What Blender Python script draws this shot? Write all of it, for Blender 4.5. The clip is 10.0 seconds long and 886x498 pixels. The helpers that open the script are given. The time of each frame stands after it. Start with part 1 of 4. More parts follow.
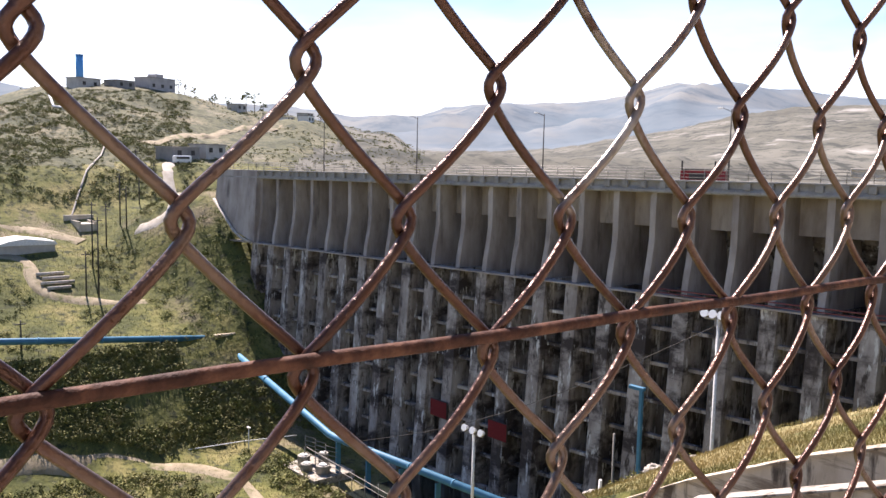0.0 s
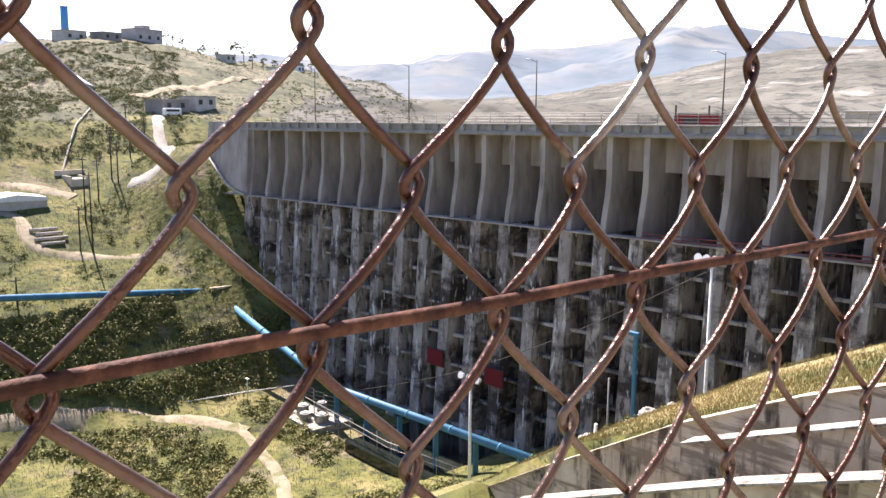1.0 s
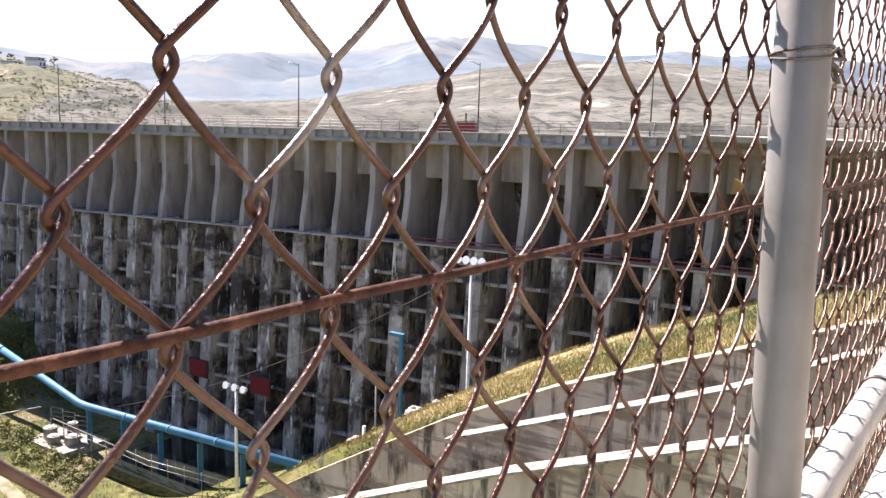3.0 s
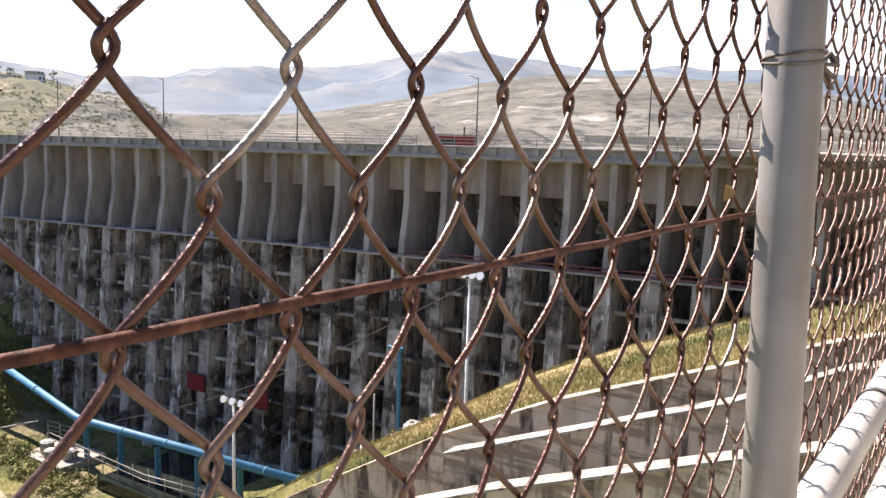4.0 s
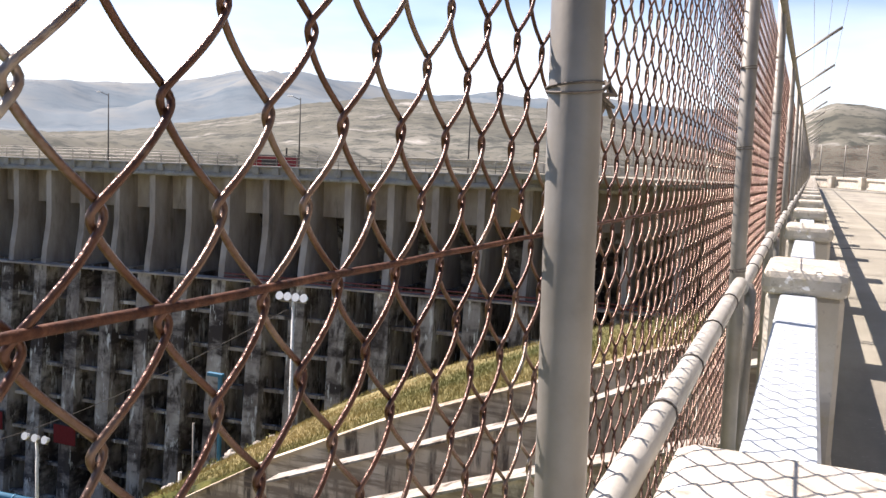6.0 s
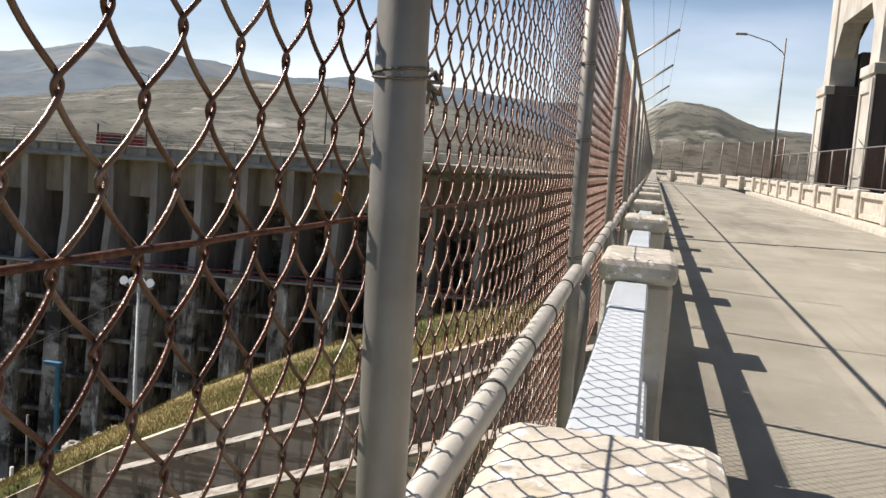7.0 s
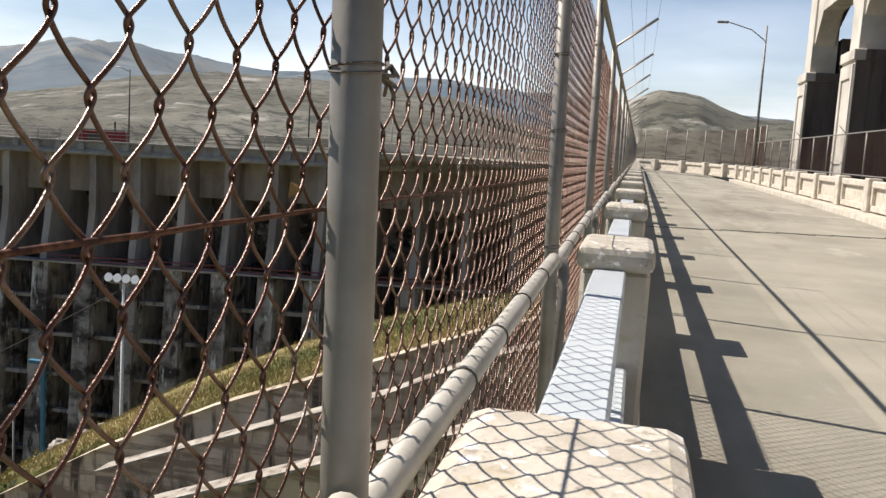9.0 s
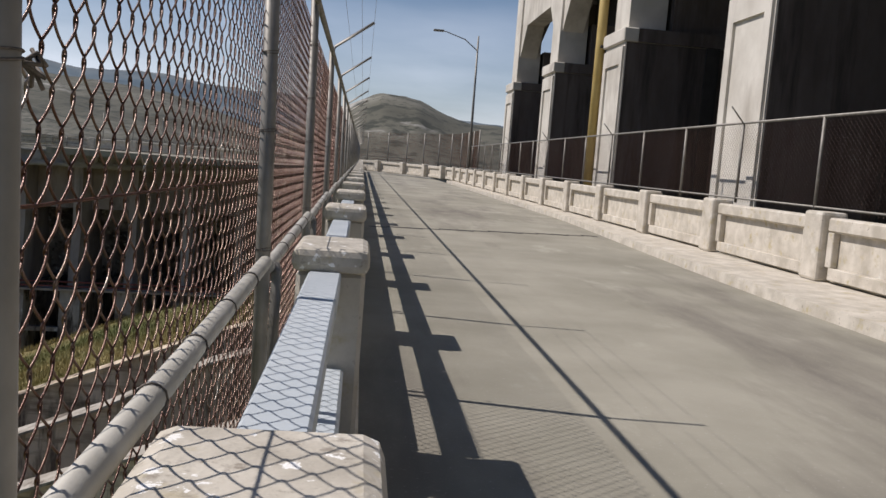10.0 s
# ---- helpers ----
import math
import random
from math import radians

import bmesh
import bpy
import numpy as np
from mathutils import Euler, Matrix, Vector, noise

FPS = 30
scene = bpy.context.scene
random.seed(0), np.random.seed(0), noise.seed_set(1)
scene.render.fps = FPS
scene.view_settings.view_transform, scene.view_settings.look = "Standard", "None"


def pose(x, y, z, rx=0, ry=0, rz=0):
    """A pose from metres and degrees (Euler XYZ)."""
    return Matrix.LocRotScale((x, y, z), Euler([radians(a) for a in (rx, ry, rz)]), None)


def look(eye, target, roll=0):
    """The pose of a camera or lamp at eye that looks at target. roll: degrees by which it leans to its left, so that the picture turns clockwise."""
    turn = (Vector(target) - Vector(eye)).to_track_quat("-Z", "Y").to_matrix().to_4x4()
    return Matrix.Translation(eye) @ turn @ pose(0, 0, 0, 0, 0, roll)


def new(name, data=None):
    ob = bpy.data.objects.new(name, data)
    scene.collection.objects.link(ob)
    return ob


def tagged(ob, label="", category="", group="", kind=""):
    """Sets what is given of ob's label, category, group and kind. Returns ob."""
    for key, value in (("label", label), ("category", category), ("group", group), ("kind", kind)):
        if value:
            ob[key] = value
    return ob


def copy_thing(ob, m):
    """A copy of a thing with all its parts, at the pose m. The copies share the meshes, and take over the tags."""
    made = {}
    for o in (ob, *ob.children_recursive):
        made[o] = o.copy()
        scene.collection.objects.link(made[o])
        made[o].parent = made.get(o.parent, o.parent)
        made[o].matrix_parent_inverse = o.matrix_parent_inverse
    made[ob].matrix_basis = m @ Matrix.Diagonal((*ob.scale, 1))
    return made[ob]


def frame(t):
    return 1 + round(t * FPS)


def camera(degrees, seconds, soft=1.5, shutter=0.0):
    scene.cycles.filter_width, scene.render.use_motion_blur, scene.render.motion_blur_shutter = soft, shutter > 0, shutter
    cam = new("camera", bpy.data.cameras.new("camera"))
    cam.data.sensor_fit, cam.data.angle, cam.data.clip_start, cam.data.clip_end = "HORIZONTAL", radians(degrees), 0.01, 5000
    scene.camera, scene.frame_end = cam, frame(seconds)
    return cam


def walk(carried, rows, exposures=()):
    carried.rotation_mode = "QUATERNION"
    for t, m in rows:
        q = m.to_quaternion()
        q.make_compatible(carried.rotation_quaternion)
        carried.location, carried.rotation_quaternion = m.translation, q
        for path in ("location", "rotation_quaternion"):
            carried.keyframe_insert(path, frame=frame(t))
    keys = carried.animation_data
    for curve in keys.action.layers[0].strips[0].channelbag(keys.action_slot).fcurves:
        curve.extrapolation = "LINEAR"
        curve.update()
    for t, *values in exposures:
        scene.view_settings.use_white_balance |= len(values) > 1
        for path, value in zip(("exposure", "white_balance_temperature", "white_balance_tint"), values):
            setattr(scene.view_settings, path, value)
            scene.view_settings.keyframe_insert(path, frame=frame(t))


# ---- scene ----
cam = camera(53.0, 10.0)
PATH = [
    (0, (0.228, -0.844, 0.076), (-1.28, 0.453, -0.131), 1.2),
    (0.5, (0.225, -0.846, 0.073), (-1.313, 0.406, -0.182), 1.0),
    (1, (0.218, -0.842, 0.08), (-1.269, 0.456, -0.24), 0.3),
    (1.5, (0.211, -0.832, 0.083), (-1.207, 0.525, -0.3), 0.5),
    (2, (0.211, -0.825, 0.088), (-1.093, 0.662, -0.206), 1.7),
    (2.5, (0.217, -0.815, 0.089), (-0.959, 0.778, -0.188), 2.0),
    (3, (0.232, -0.813, 0.087), (-0.865, 0.833, -0.215), 1.6),
    (4.5, (0.233, -0.783, 0.077), (-0.873, 0.864, -0.165), 1.6),
    (5, (0.236, -0.781, 0.076), (-0.886, 0.861, -0.134), 1.2),
    (5.5, (0.233, -0.774, 0.079), (-0.729, 0.967, -0.129), 2.0),
    (6, (0.254, -0.772, 0.081), (-0.5, 1.068, -0.128), 2.5),
    (7.3, (0.29, -0.777, 0.079), (-0.126, 1.168, -0.131), 4.4),
    (7.5, (0.289, -0.77, 0.077), (-0.131, 1.177, -0.117), 4.3),
    (8, (0.296, -0.773, 0.08), (-0.178, 1.162, -0.106), 3.6),
    (8.5, (0.31, -0.793, 0.08), (-0.211, 1.127, -0.136), 3.3),
    (9, (0.323, -0.794, 0.082), (-0.089, 1.149, -0.155), 3.5),
    (9.5, (0.341, -0.792, 0.083), (0.274, 1.192, -0.162), 4.6),
    (10, (0.37, -0.747, 0.088), (0.564, 1.235, -0.106), 4.5),
]
EXPOSURE = [(0, 1.15, 6370, 24), (0.6, 1.2, 6370, 24), (1.0, 1.5, 6370, 24), (1.5, 1.85, 6370, 24), (2.0, 1.75, 6370, 24), (3.0, 1.55, 6370, 24), (4.5, 1.3, 6500, 23), (5.7, 1.25, 6500, 22),
            (6.2, 0.8, 6500, 19), (7.4, 0.35, 6500, 14), (9.0, 0.35, 6500, 14), (10, -0.33, 6130, 16)]
walk(cam, [(t, look(e, g, r)) for t, e, g, r in PATH], EXPOSURE)

# ---- light ----
SUN_WAY = Vector((0.85, -0.2, -1.07)).normalized()
world = bpy.data.worlds.new("sky")
scene.world = world
world.use_nodes = True
wn = world.node_tree
for n in list(wn.nodes):
    wn.nodes.remove(n)
w_out = wn.nodes.new("ShaderNodeOutputWorld")
w_bg = wn.nodes.new("ShaderNodeBackground")
w_sky = wn.nodes.new("ShaderNodeTexSky")
w_sky.sky_type = "NISHITA"
w_sky.sun_disc = False
w_sky.sun_elevation = math.asin(-SUN_WAY.z)
w_sky.sun_rotation = math.atan2(-SUN_WAY.x, -SUN_WAY.y)
w_sky.air_density = 1.0
w_sky.dust_density = 0.4
w_sky.ozone_density = 2.5
w_bg.inputs["Strength"].default_value = 0.066
# thin high cirrus, whiter towards the horizon
w_tc = wn.nodes.new("ShaderNodeTexCoord")
w_map = wn.nodes.new("ShaderNodeMapping")
w_map.inputs["Scale"].default_value = (1.2, 1.2, 5.0)
w_noise = wn.nodes.new("ShaderNodeTexNoise")
w_noise.inputs["Scale"].default_value = 2.2
w_noise.inputs["Detail"].default_value = 7
w_sep = wn.nodes.new("ShaderNodeSeparateXYZ")
w_low = wn.nodes.new("ShaderNodeMapRange")
w_low.inputs["From Min"].default_value, w_low.inputs["From Max"].default_value = 0.0, 0.22
w_low.inputs["To Min"].default_value, w_low.inputs["To Max"].default_value = 0.75, 0.03
w_thin = wn.nodes.new("ShaderNodeMapRange")
w_thin.inputs["From Min"].default_value, w_thin.inputs["From Max"].default_value = 0.35, 0.7
w_thin.inputs["To Min"].default_value, w_thin.inputs["To Max"].default_value = 0.35, 1.0
w_mul = wn.nodes.new("ShaderNodeMath")
w_mul.operation = "MULTIPLY"
w_mix = wn.nodes.new("ShaderNodeMix")
w_mix.data_type = "RGBA"
w_mix.inputs["B"].default_value = (22.5, 23.2, 24.2, 1)
wn.links.new(w_tc.outputs["Generated"], w_map.inputs[0])
wn.links.new(w_map.outputs[0], w_noise.inputs["Vector"])
wn.links.new(w_tc.outputs["Generated"], w_sep.inputs[0])
wn.links.new(w_sep.outputs[2], w_low.inputs["Value"])
wn.links.new(w_noise.outputs[0], w_thin.inputs["Value"])
wn.links.new(w_low.outputs[0], w_mul.inputs[0])
wn.links.new(w_thin.outputs[0], w_mul.inputs[1])
wn.links.new(w_mul.outputs[0], w_mix.inputs["Factor"])
w_hue = wn.nodes.new("ShaderNodeHueSaturation")
w_hue.inputs["Saturation"].default_value = 1.32
wn.links.new(w_sky.outputs[0], w_hue.inputs["Color"])
wn.links.new(w_hue.outputs[0], w_mix.inputs["A"])
wn.links.new(w_mix.outputs["Result"], w_bg.inputs[0])
wn.links.new(w_bg.outputs[0], w_out.inputs[0])
sun_data = bpy.data.lights.new("sun", "SUN")
sun_data.energy = 5.6
sun_data.angle = radians(0.53)
sun_data.color = (1.0, 0.935, 0.83)
sun = new("sun", sun_data)
sun.matrix_world = SUN_WAY.to_track_quat("-Z", "Y").to_matrix().to_4x4()

# ---- materials ----
def material(name, stops, scale=4.0, rough=0.85, bump=0.2, bump_scale=None, metal=0.0, stretch=(1, 1, 1), detail=8.0, second=None, island=0.0, spec=0.3, shift=(0.35, 0.65)):
    """stops: two or three colours mixed by noise; second: (colour, scale, low, high, stretch) stains on top."""
    m = bpy.data.materials.new(name)
    m.use_nodes = True
    t = m.node_tree
    b = t.nodes["Principled BSDF"]
    b.inputs["Roughness"].default_value = rough
    b.inputs["Metallic"].default_value = metal
    b.inputs["Specular IOR Level"].default_value = spec
    geo = t.nodes.new("ShaderNodeNewGeometry")
    mp = t.nodes.new("ShaderNodeMapping")
    mp.inputs["Scale"].default_value = stretch
    t.links.new(geo.outputs["Position"], mp.inputs[0])
    nz = t.nodes.new("ShaderNodeTexNoise")
    nz.inputs["Scale"].default_value = scale
    nz.inputs["Detail"].default_value = detail
    nz.inputs["Roughness"].default_value = 0.6
    t.links.new(mp.outputs[0], nz.inputs["Vector"])
    rp = t.nodes.new("ShaderNodeValToRGB")
    rp.color_ramp.elements[0].position, rp.color_ramp.elements[1].position = shift
    rp.color_ramp.elements[0].color = (*stops[0], 1)
    rp.color_ramp.elements[1].color = (*stops[-1], 1)
    if len(stops) == 3:
        e = rp.color_ramp.elements.new(sum(shift) / 2)
        e.color = (*stops[1], 1)
    t.links.new(nz.outputs[0], rp.inputs[0])
    colour = rp.outputs[0]
    layers = [second] if second and not isinstance(second[0][0], (tuple, list)) else (second or [])
    for col, sc, lo, hi, st in layers:
        mp2 = t.nodes.new("ShaderNodeMapping")
        mp2.inputs["Scale"].default_value = st
        t.links.new(geo.outputs["Position"], mp2.inputs[0])
        n2 = t.nodes.new("ShaderNodeTexNoise")
        n2.inputs["Scale"].default_value = sc
        n2.inputs["Detail"].default_value = 6
        n2.inputs["Roughness"].default_value = 0.65
        t.links.new(mp2.outputs[0], n2.inputs["Vector"])
        r2 = t.nodes.new("ShaderNodeMapRange")
        r2.inputs["From Min"].default_value, r2.inputs["From Max"].default_value = lo, hi
        t.links.new(n2.outputs[0], r2.inputs["Value"])
        mx = t.nodes.new("ShaderNodeMix")
        mx.data_type = "RGBA"
        t.links.new(r2.outputs[0], mx.inputs["Factor"])
        t.links.new(colour, mx.inputs["A"])
        mx.inputs["B"].default_value = (*col, 1)
        colour = mx.outputs["Result"]
    if island:
        hs = t.nodes.new("ShaderNodeHueSaturation")
        mr = t.nodes.new("ShaderNodeMapRange")
        mr.inputs["To Min"].default_value, mr.inputs["To Max"].default_value = 1 - island, 1 + island
        t.links.new(geo.outputs["Random Per Island"], mr.inputs["Value"])
        t.links.new(mr.outputs[0], hs.inputs["Value"])
        t.links.new(colour, hs.inputs["Color"])
        colour = hs.outputs[0]
    t.links.new(colour, b.inputs["Base Color"])
    if bump:
        nb = t.nodes.new("ShaderNodeTexNoise")
        nb.inputs["Scale"].default_value = bump_scale or scale * 6
        nb.inputs["Detail"].default_value = 5
        t.links.new(geo.outputs["Position"], nb.inputs["Vector"])
        bp = t.nodes.new("ShaderNodeBump")
        bp.inputs["Strength"].default_value = bump
        bp.inputs["Distance"].default_value = 0.3 / (bump_scale or scale * 6)
        t.links.new(nb.outputs[0], bp.inputs["Height"])
        t.links.new(bp.outputs[0], b.inputs["Normal"])
    return m

def plain(name, colour, rough=0.6, metal=0.0):
    c = Vector(colour)
    return material(name, [tuple(c * 0.82), tuple(c * 1.08)], 3.0, rough, 0.08, 20, metal)

M_DAM = material("dam_concrete", [(0.25, 0.205, 0.18), (0.35, 0.3, 0.265), (0.44, 0.385, 0.345)], 0.35, 0.9, 0.3, 2.0, stretch=(1, 1, 0.35),
                 second=((0.09, 0.075, 0.068), 0.5, 0.56, 0.78, (1.2, 1.2, 0.22)))
M_DAM_LOW = material("stained_concrete", [(0.19, 0.155, 0.138), (0.33, 0.285, 0.255), (0.47, 0.42, 0.38)], 0.45, 0.9, 0.3, 2.0, stretch=(1, 1, 0.4),
                     second=[((0.055, 0.043, 0.04), 0.3, 0.49, 0.6, (0.4, 0.4, 0.8)), ((0.07, 0.055, 0.048), 0.9, 0.52, 0.62, (1, 1, 0.3)), ((0.64, 0.62, 0.58), 0.9, 0.585, 0.64, (1.3, 1.3, 0.3))])
M_CREST = material("crest_concrete", [(0.26, 0.238, 0.215), (0.38, 0.355, 0.325)], 0.6, 0.85, 0.2, 3, second=((0.16, 0.14, 0.12), 1.2, 0.56, 0.75, (1, 1, 0.25)))
M_PARAPET = material("parapet_concrete", [(0.43, 0.385, 0.31), (0.62, 0.565, 0.475)], 3.5, 0.88, 0.5, 60,
                     second=[((0.44, 0.37, 0.22), 5.0, 0.57, 0.7, (1, 1, 1)), ((0.3, 0.26, 0.21), 14.0, 0.6, 0.72, (1, 1, 1)), ((0.7, 0.67, 0.6), 2.2, 0.6, 0.75, (1, 1, 1))])
M_CAP = material("flaking_painted_concrete", [(0.42, 0.38, 0.31), (0.6, 0.55, 0.46)], 6.0, 0.88, 0.6, 70,
                 second=[((0.44, 0.38, 0.25), 9.0, 0.57, 0.7, (1, 1, 1)), ((0.3, 0.26, 0.21), 26.0, 0.58, 0.7, (1, 1, 1)), ((0.86, 0.84, 0.79), 17.0, 0.6, 0.63, (1, 1, 1))])
M_PIER = material("pier_concrete", [(0.5, 0.46, 0.39), (0.66, 0.62, 0.54)], 0.7, 0.85, 0.15, 12, second=((0.3, 0.26, 0.21), 0.6, 0.56, 0.78, (1, 1, 0.3)))
# Pier concrete with the shade of its unlit sides painted in, plus dark streaks.
M_FLANK_SHADE = material("shade_dark_concrete", [(0.1, 0.08, 0.068), (0.17, 0.14, 0.12)], 0.8, 0.85, 0.2, 6, stretch=(1, 1, 0.3), second=((0.05, 0.04, 0.035), 1.2, 0.5, 0.65, (1, 1, 0.1)))
M_WALL = material("spillway_concrete", [(0.46, 0.365, 0.245), (0.61, 0.5, 0.355), (0.73, 0.62, 0.465)], 0.6, 0.9, 0.2, 4, stretch=(1, 1, 0.4),
                  second=[((0.13, 0.1, 0.075), 1.3, 0.53, 0.63, (1, 1, 0.15)), ((0.3, 0.23, 0.16), 0.9, 0.5, 0.6, (0.25, 0.25, 2.2)), ((0.07, 0.065, 0.045), 0.4, 0.58, 0.68, (1, 1, 0.6))])
M_COPING = material("coping_concrete", [(0.36, 0.325, 0.275), (0.5, 0.455, 0.39)], 1.5, 0.85, 0.2, 8, second=((0.2, 0.165, 0.125), 2.5, 0.54, 0.68, (1, 1, 1)))
M_WALL_CAP = material("wall_coping_concrete", [(0.3, 0.265, 0.215), (0.44, 0.4, 0.335)], 1.2, 0.88, 0.3, 8, second=((0.12, 0.095, 0.07), 1.8, 0.5, 0.64, (1, 1, 1)))
M_ROAD = material("road_concrete", [(0.25, 0.232, 0.18), (0.35, 0.325, 0.26)], 0.5, 0.92, 0.35, 90, second=[((0.15, 0.132, 0.11), 0.45, 0.52, 0.72, (1, 0.22, 1)), ((0.42, 0.395, 0.32), 0.9, 0.6, 0.75, (1, 0.5, 1)), ((0.42, 0.39, 0.35), 35.0, 0.6, 0.75, (1, 1, 1))])
M_GROUND = material("scrub_ground", [(0.07, 0.078, 0.02), (0.14, 0.138, 0.036), (0.235, 0.2, 0.075)], 0.13, 0.95, 0.8, 0.8, shift=(0.38, 0.66),
                    second=[((0.035, 0.04, 0.016), 0.55, 0.52, 0.64, (1, 1, 1)), ((0.24, 0.195, 0.12), 0.06, 0.56, 0.68, (1, 1, 1)), ((0.05, 0.055, 0.02), 1.6, 0.55, 0.66, (1, 1, 1))])
M_DIRT_L = material("bleached_dirt", [(0.4, 0.35, 0.27), (0.56, 0.5, 0.41)], 0.5, 0.95, 0.3, 3)
M_DIRT = material("pale_dirt", [(0.22, 0.18, 0.11), (0.37, 0.305, 0.205)], 0.45, 0.95, 0.4, 3, second=((0.12, 0.125, 0.045), 0.35, 0.52, 0.66, (1, 1, 1)))
M_GALV = material("galvanised_steel", [(0.2, 0.186, 0.16), (0.29, 0.272, 0.238)], 6.0, 0.5, 0.1, 80, 0.25, second=((0.3, 0.25, 0.19), 5.0, 0.64, 0.8, (1, 1, 0.3)))
# Paler copy of the galvanised steel: the rail's sunny top is in the colour.
M_RAIL = material("sunlit_weathered_rail", [(0.42, 0.395, 0.335), (0.56, 0.53, 0.46)], 6.0, 0.55, 0.15, 80, 0.1, second=((0.3, 0.25, 0.19), 9.0, 0.62, 0.76, (1, 1, 1)))
M_RUST = material("rusty_wire", [(0.07, 0.028, 0.014), (0.13, 0.055, 0.03), (0.2, 0.1, 0.06)], 30.0, 0.85, 0.7, 500, 0.1)
M_BLUE = material("blue_paint", [(0.04, 0.15, 0.25), (0.075, 0.225, 0.34)], 0.5, 0.55, 0.05, 6)
M_RED = plain("red_paint", (0.17, 0.014, 0.016), 0.75)
M_REDPIPE = plain("rusty_red_pipe", (0.2, 0.06, 0.05), 0.7)
M_YELLOW = material("yellow_pipe", [(0.42, 0.3, 0.09), (0.52, 0.39, 0.15)], 1.5, 0.6, 0.05, 20)
M_WHITE = plain("white_paint", (0.75, 0.74, 0.7), 0.6)
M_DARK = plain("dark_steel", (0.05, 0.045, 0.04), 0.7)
M_BEAM = material("grey_painted_beam", [(0.46, 0.5, 0.52), (0.55, 0.585, 0.6)], 3.0, 0.55, 0.06, 40)

# ---- mesh helpers ----
def shell(bm, mat, name):
    me = bpy.data.meshes.new(name)
    bm.to_mesh(me)
    bm.free()
    me.materials.append(mat)
    return me

def thing(name, label, category, group="", kind="", at=(0, 0, 0)):
    ob = new(name)
    ob.location = at
    return tagged(ob, label, category, group, kind)

def part(name, bm, mat, parent, label=""):
    ob = new(name, shell(bm, mat, name))
    ob.parent = parent
    return tagged(ob, label)

def solid(name, bm, mat, label, category, kind="", group=""):
    return tagged(new(name, shell(bm, mat, name)), label, category, group, kind)

def share(name, me, parent, m):
    ob = new(name, me)
    ob.parent = parent
    ob.matrix_local = m
    return ob

def box(x0, x1, y0, y1, z0, z1, bevel=0.0, bm=None, seg=1):
    out = bm or bmesh.new()
    b2 = bmesh.new() if bm else out
    v = [b2.verts.new(p) for p in ((x0, y0, z0), (x1, y0, z0), (x1, y1, z0), (x0, y1, z0), (x0, y0, z1), (x1, y0, z1), (x1, y1, z1), (x0, y1, z1))]
    for f in ((3, 2, 1, 0), (4, 5, 6, 7), (0, 1, 5, 4), (1, 2, 6, 5), (2, 3, 7, 6), (3, 0, 4, 7)):
        b2.faces.new([v[i] for i in f])
    if bevel:
        bmesh.ops.bevel(b2, geom=b2.edges[:], offset=bevel, segments=seg, affect="EDGES", profile=0.5)
    if bm:
        me = bpy.data.meshes.new("tmp")
        b2.to_mesh(me)
        b2.free()
        bm.from_mesh(me)
        bpy.data.meshes.remove(me)
    return out

def prism(outline, along, a, b, bm=None):
    """Extrude an outline of (u, v) along axis 'x' or 'y' from a to b. For 'x' the outline is (y, z), for 'y' it is (x, z)."""
    bm = bm or bmesh.new()
    def at(u, v, s):
        return (s, u, v) if along == "x" else (u, s, v)
    lo = [bm.verts.new(at(u, v, a)) for u, v in outline]
    hi = [bm.verts.new(at(u, v, b)) for u, v in outline]
    n = len(outline)
    bm.faces.new(lo)
    bm.faces.new(hi[::-1])
    for i in range(n):
        bm.faces.new((lo[i], hi[i], hi[(i + 1) % n], lo[(i + 1) % n]))
    bmesh.ops.recalc_face_normals(bm, faces=bm.faces[:])
    return bm

def tube(points, radius, sides=8, bm=None, taper=None):
    """A round bar along a polyline."""
    bm = bm or bmesh.new()
    pts = [Vector(p) for p in points]
    rings = []
    for i, p in enumerate(pts):
        d = (pts[min(i + 1, len(pts) - 1)] - pts[max(i - 1, 0)]).normalized()
        u = d.cross(Vector((0, 0, 1)))
        if u.length < 0.05:
            u = d.cross(Vector((1, 0, 0)))
        u.normalize()
        v = d.cross(u)
        r = radius if taper is None else radius + (taper - radius) * i / (len(pts) - 1)
        rings.append([bm.verts.new(p + (u * math.cos(a) + v * math.sin(a)) * r) for a in (2 * math.pi * k / sides for k in range(sides))])
    for a, b in zip(rings, rings[1:]):
        for k in range(sides):
            f = bm.faces.new((a[k], a[(k + 1) % sides], b[(k + 1) % sides], b[k]))
            f.smooth = True
    bm.faces.new(rings[0][::-1])
    bm.faces.new(rings[-1])
    return bm

# ---- ground ----
SKYLINE = [(-180, 1.5), (-60, 1.5), (-20, 2.4), (-8, 2.5), (0, 3.0), (7, 3.4), (12, 3.6), (17, 3.75), (19.5, 4.05), (22, 3.65), (26.5, 3.8), (28.7, 4.05), (31.6, 4.45), (34.8, 4.75),
           (37, 4.3), (39.2, 3.8), (42, 3.45), (45.4, 3.35), (47.4, 3.42), (49.4, 3.28), (51, 2.7), (55, 2.6), (58, 2.9), (68, 3.0), (74, 3.4), (75.7, 3.57), (85, 3.0), (120, 2.0), (180, 1.5)]
NEARHILL = [(-22, 0.0), (-14, 1.12), (-8.8, 2.42), (-7, 2.46), (-5.2, 2.88), (-3.3, 3.72), (-1.1, 3.95), (0.3, 3.44), (2.0, 2.6), (4, 1.4), (6, 0.0)]
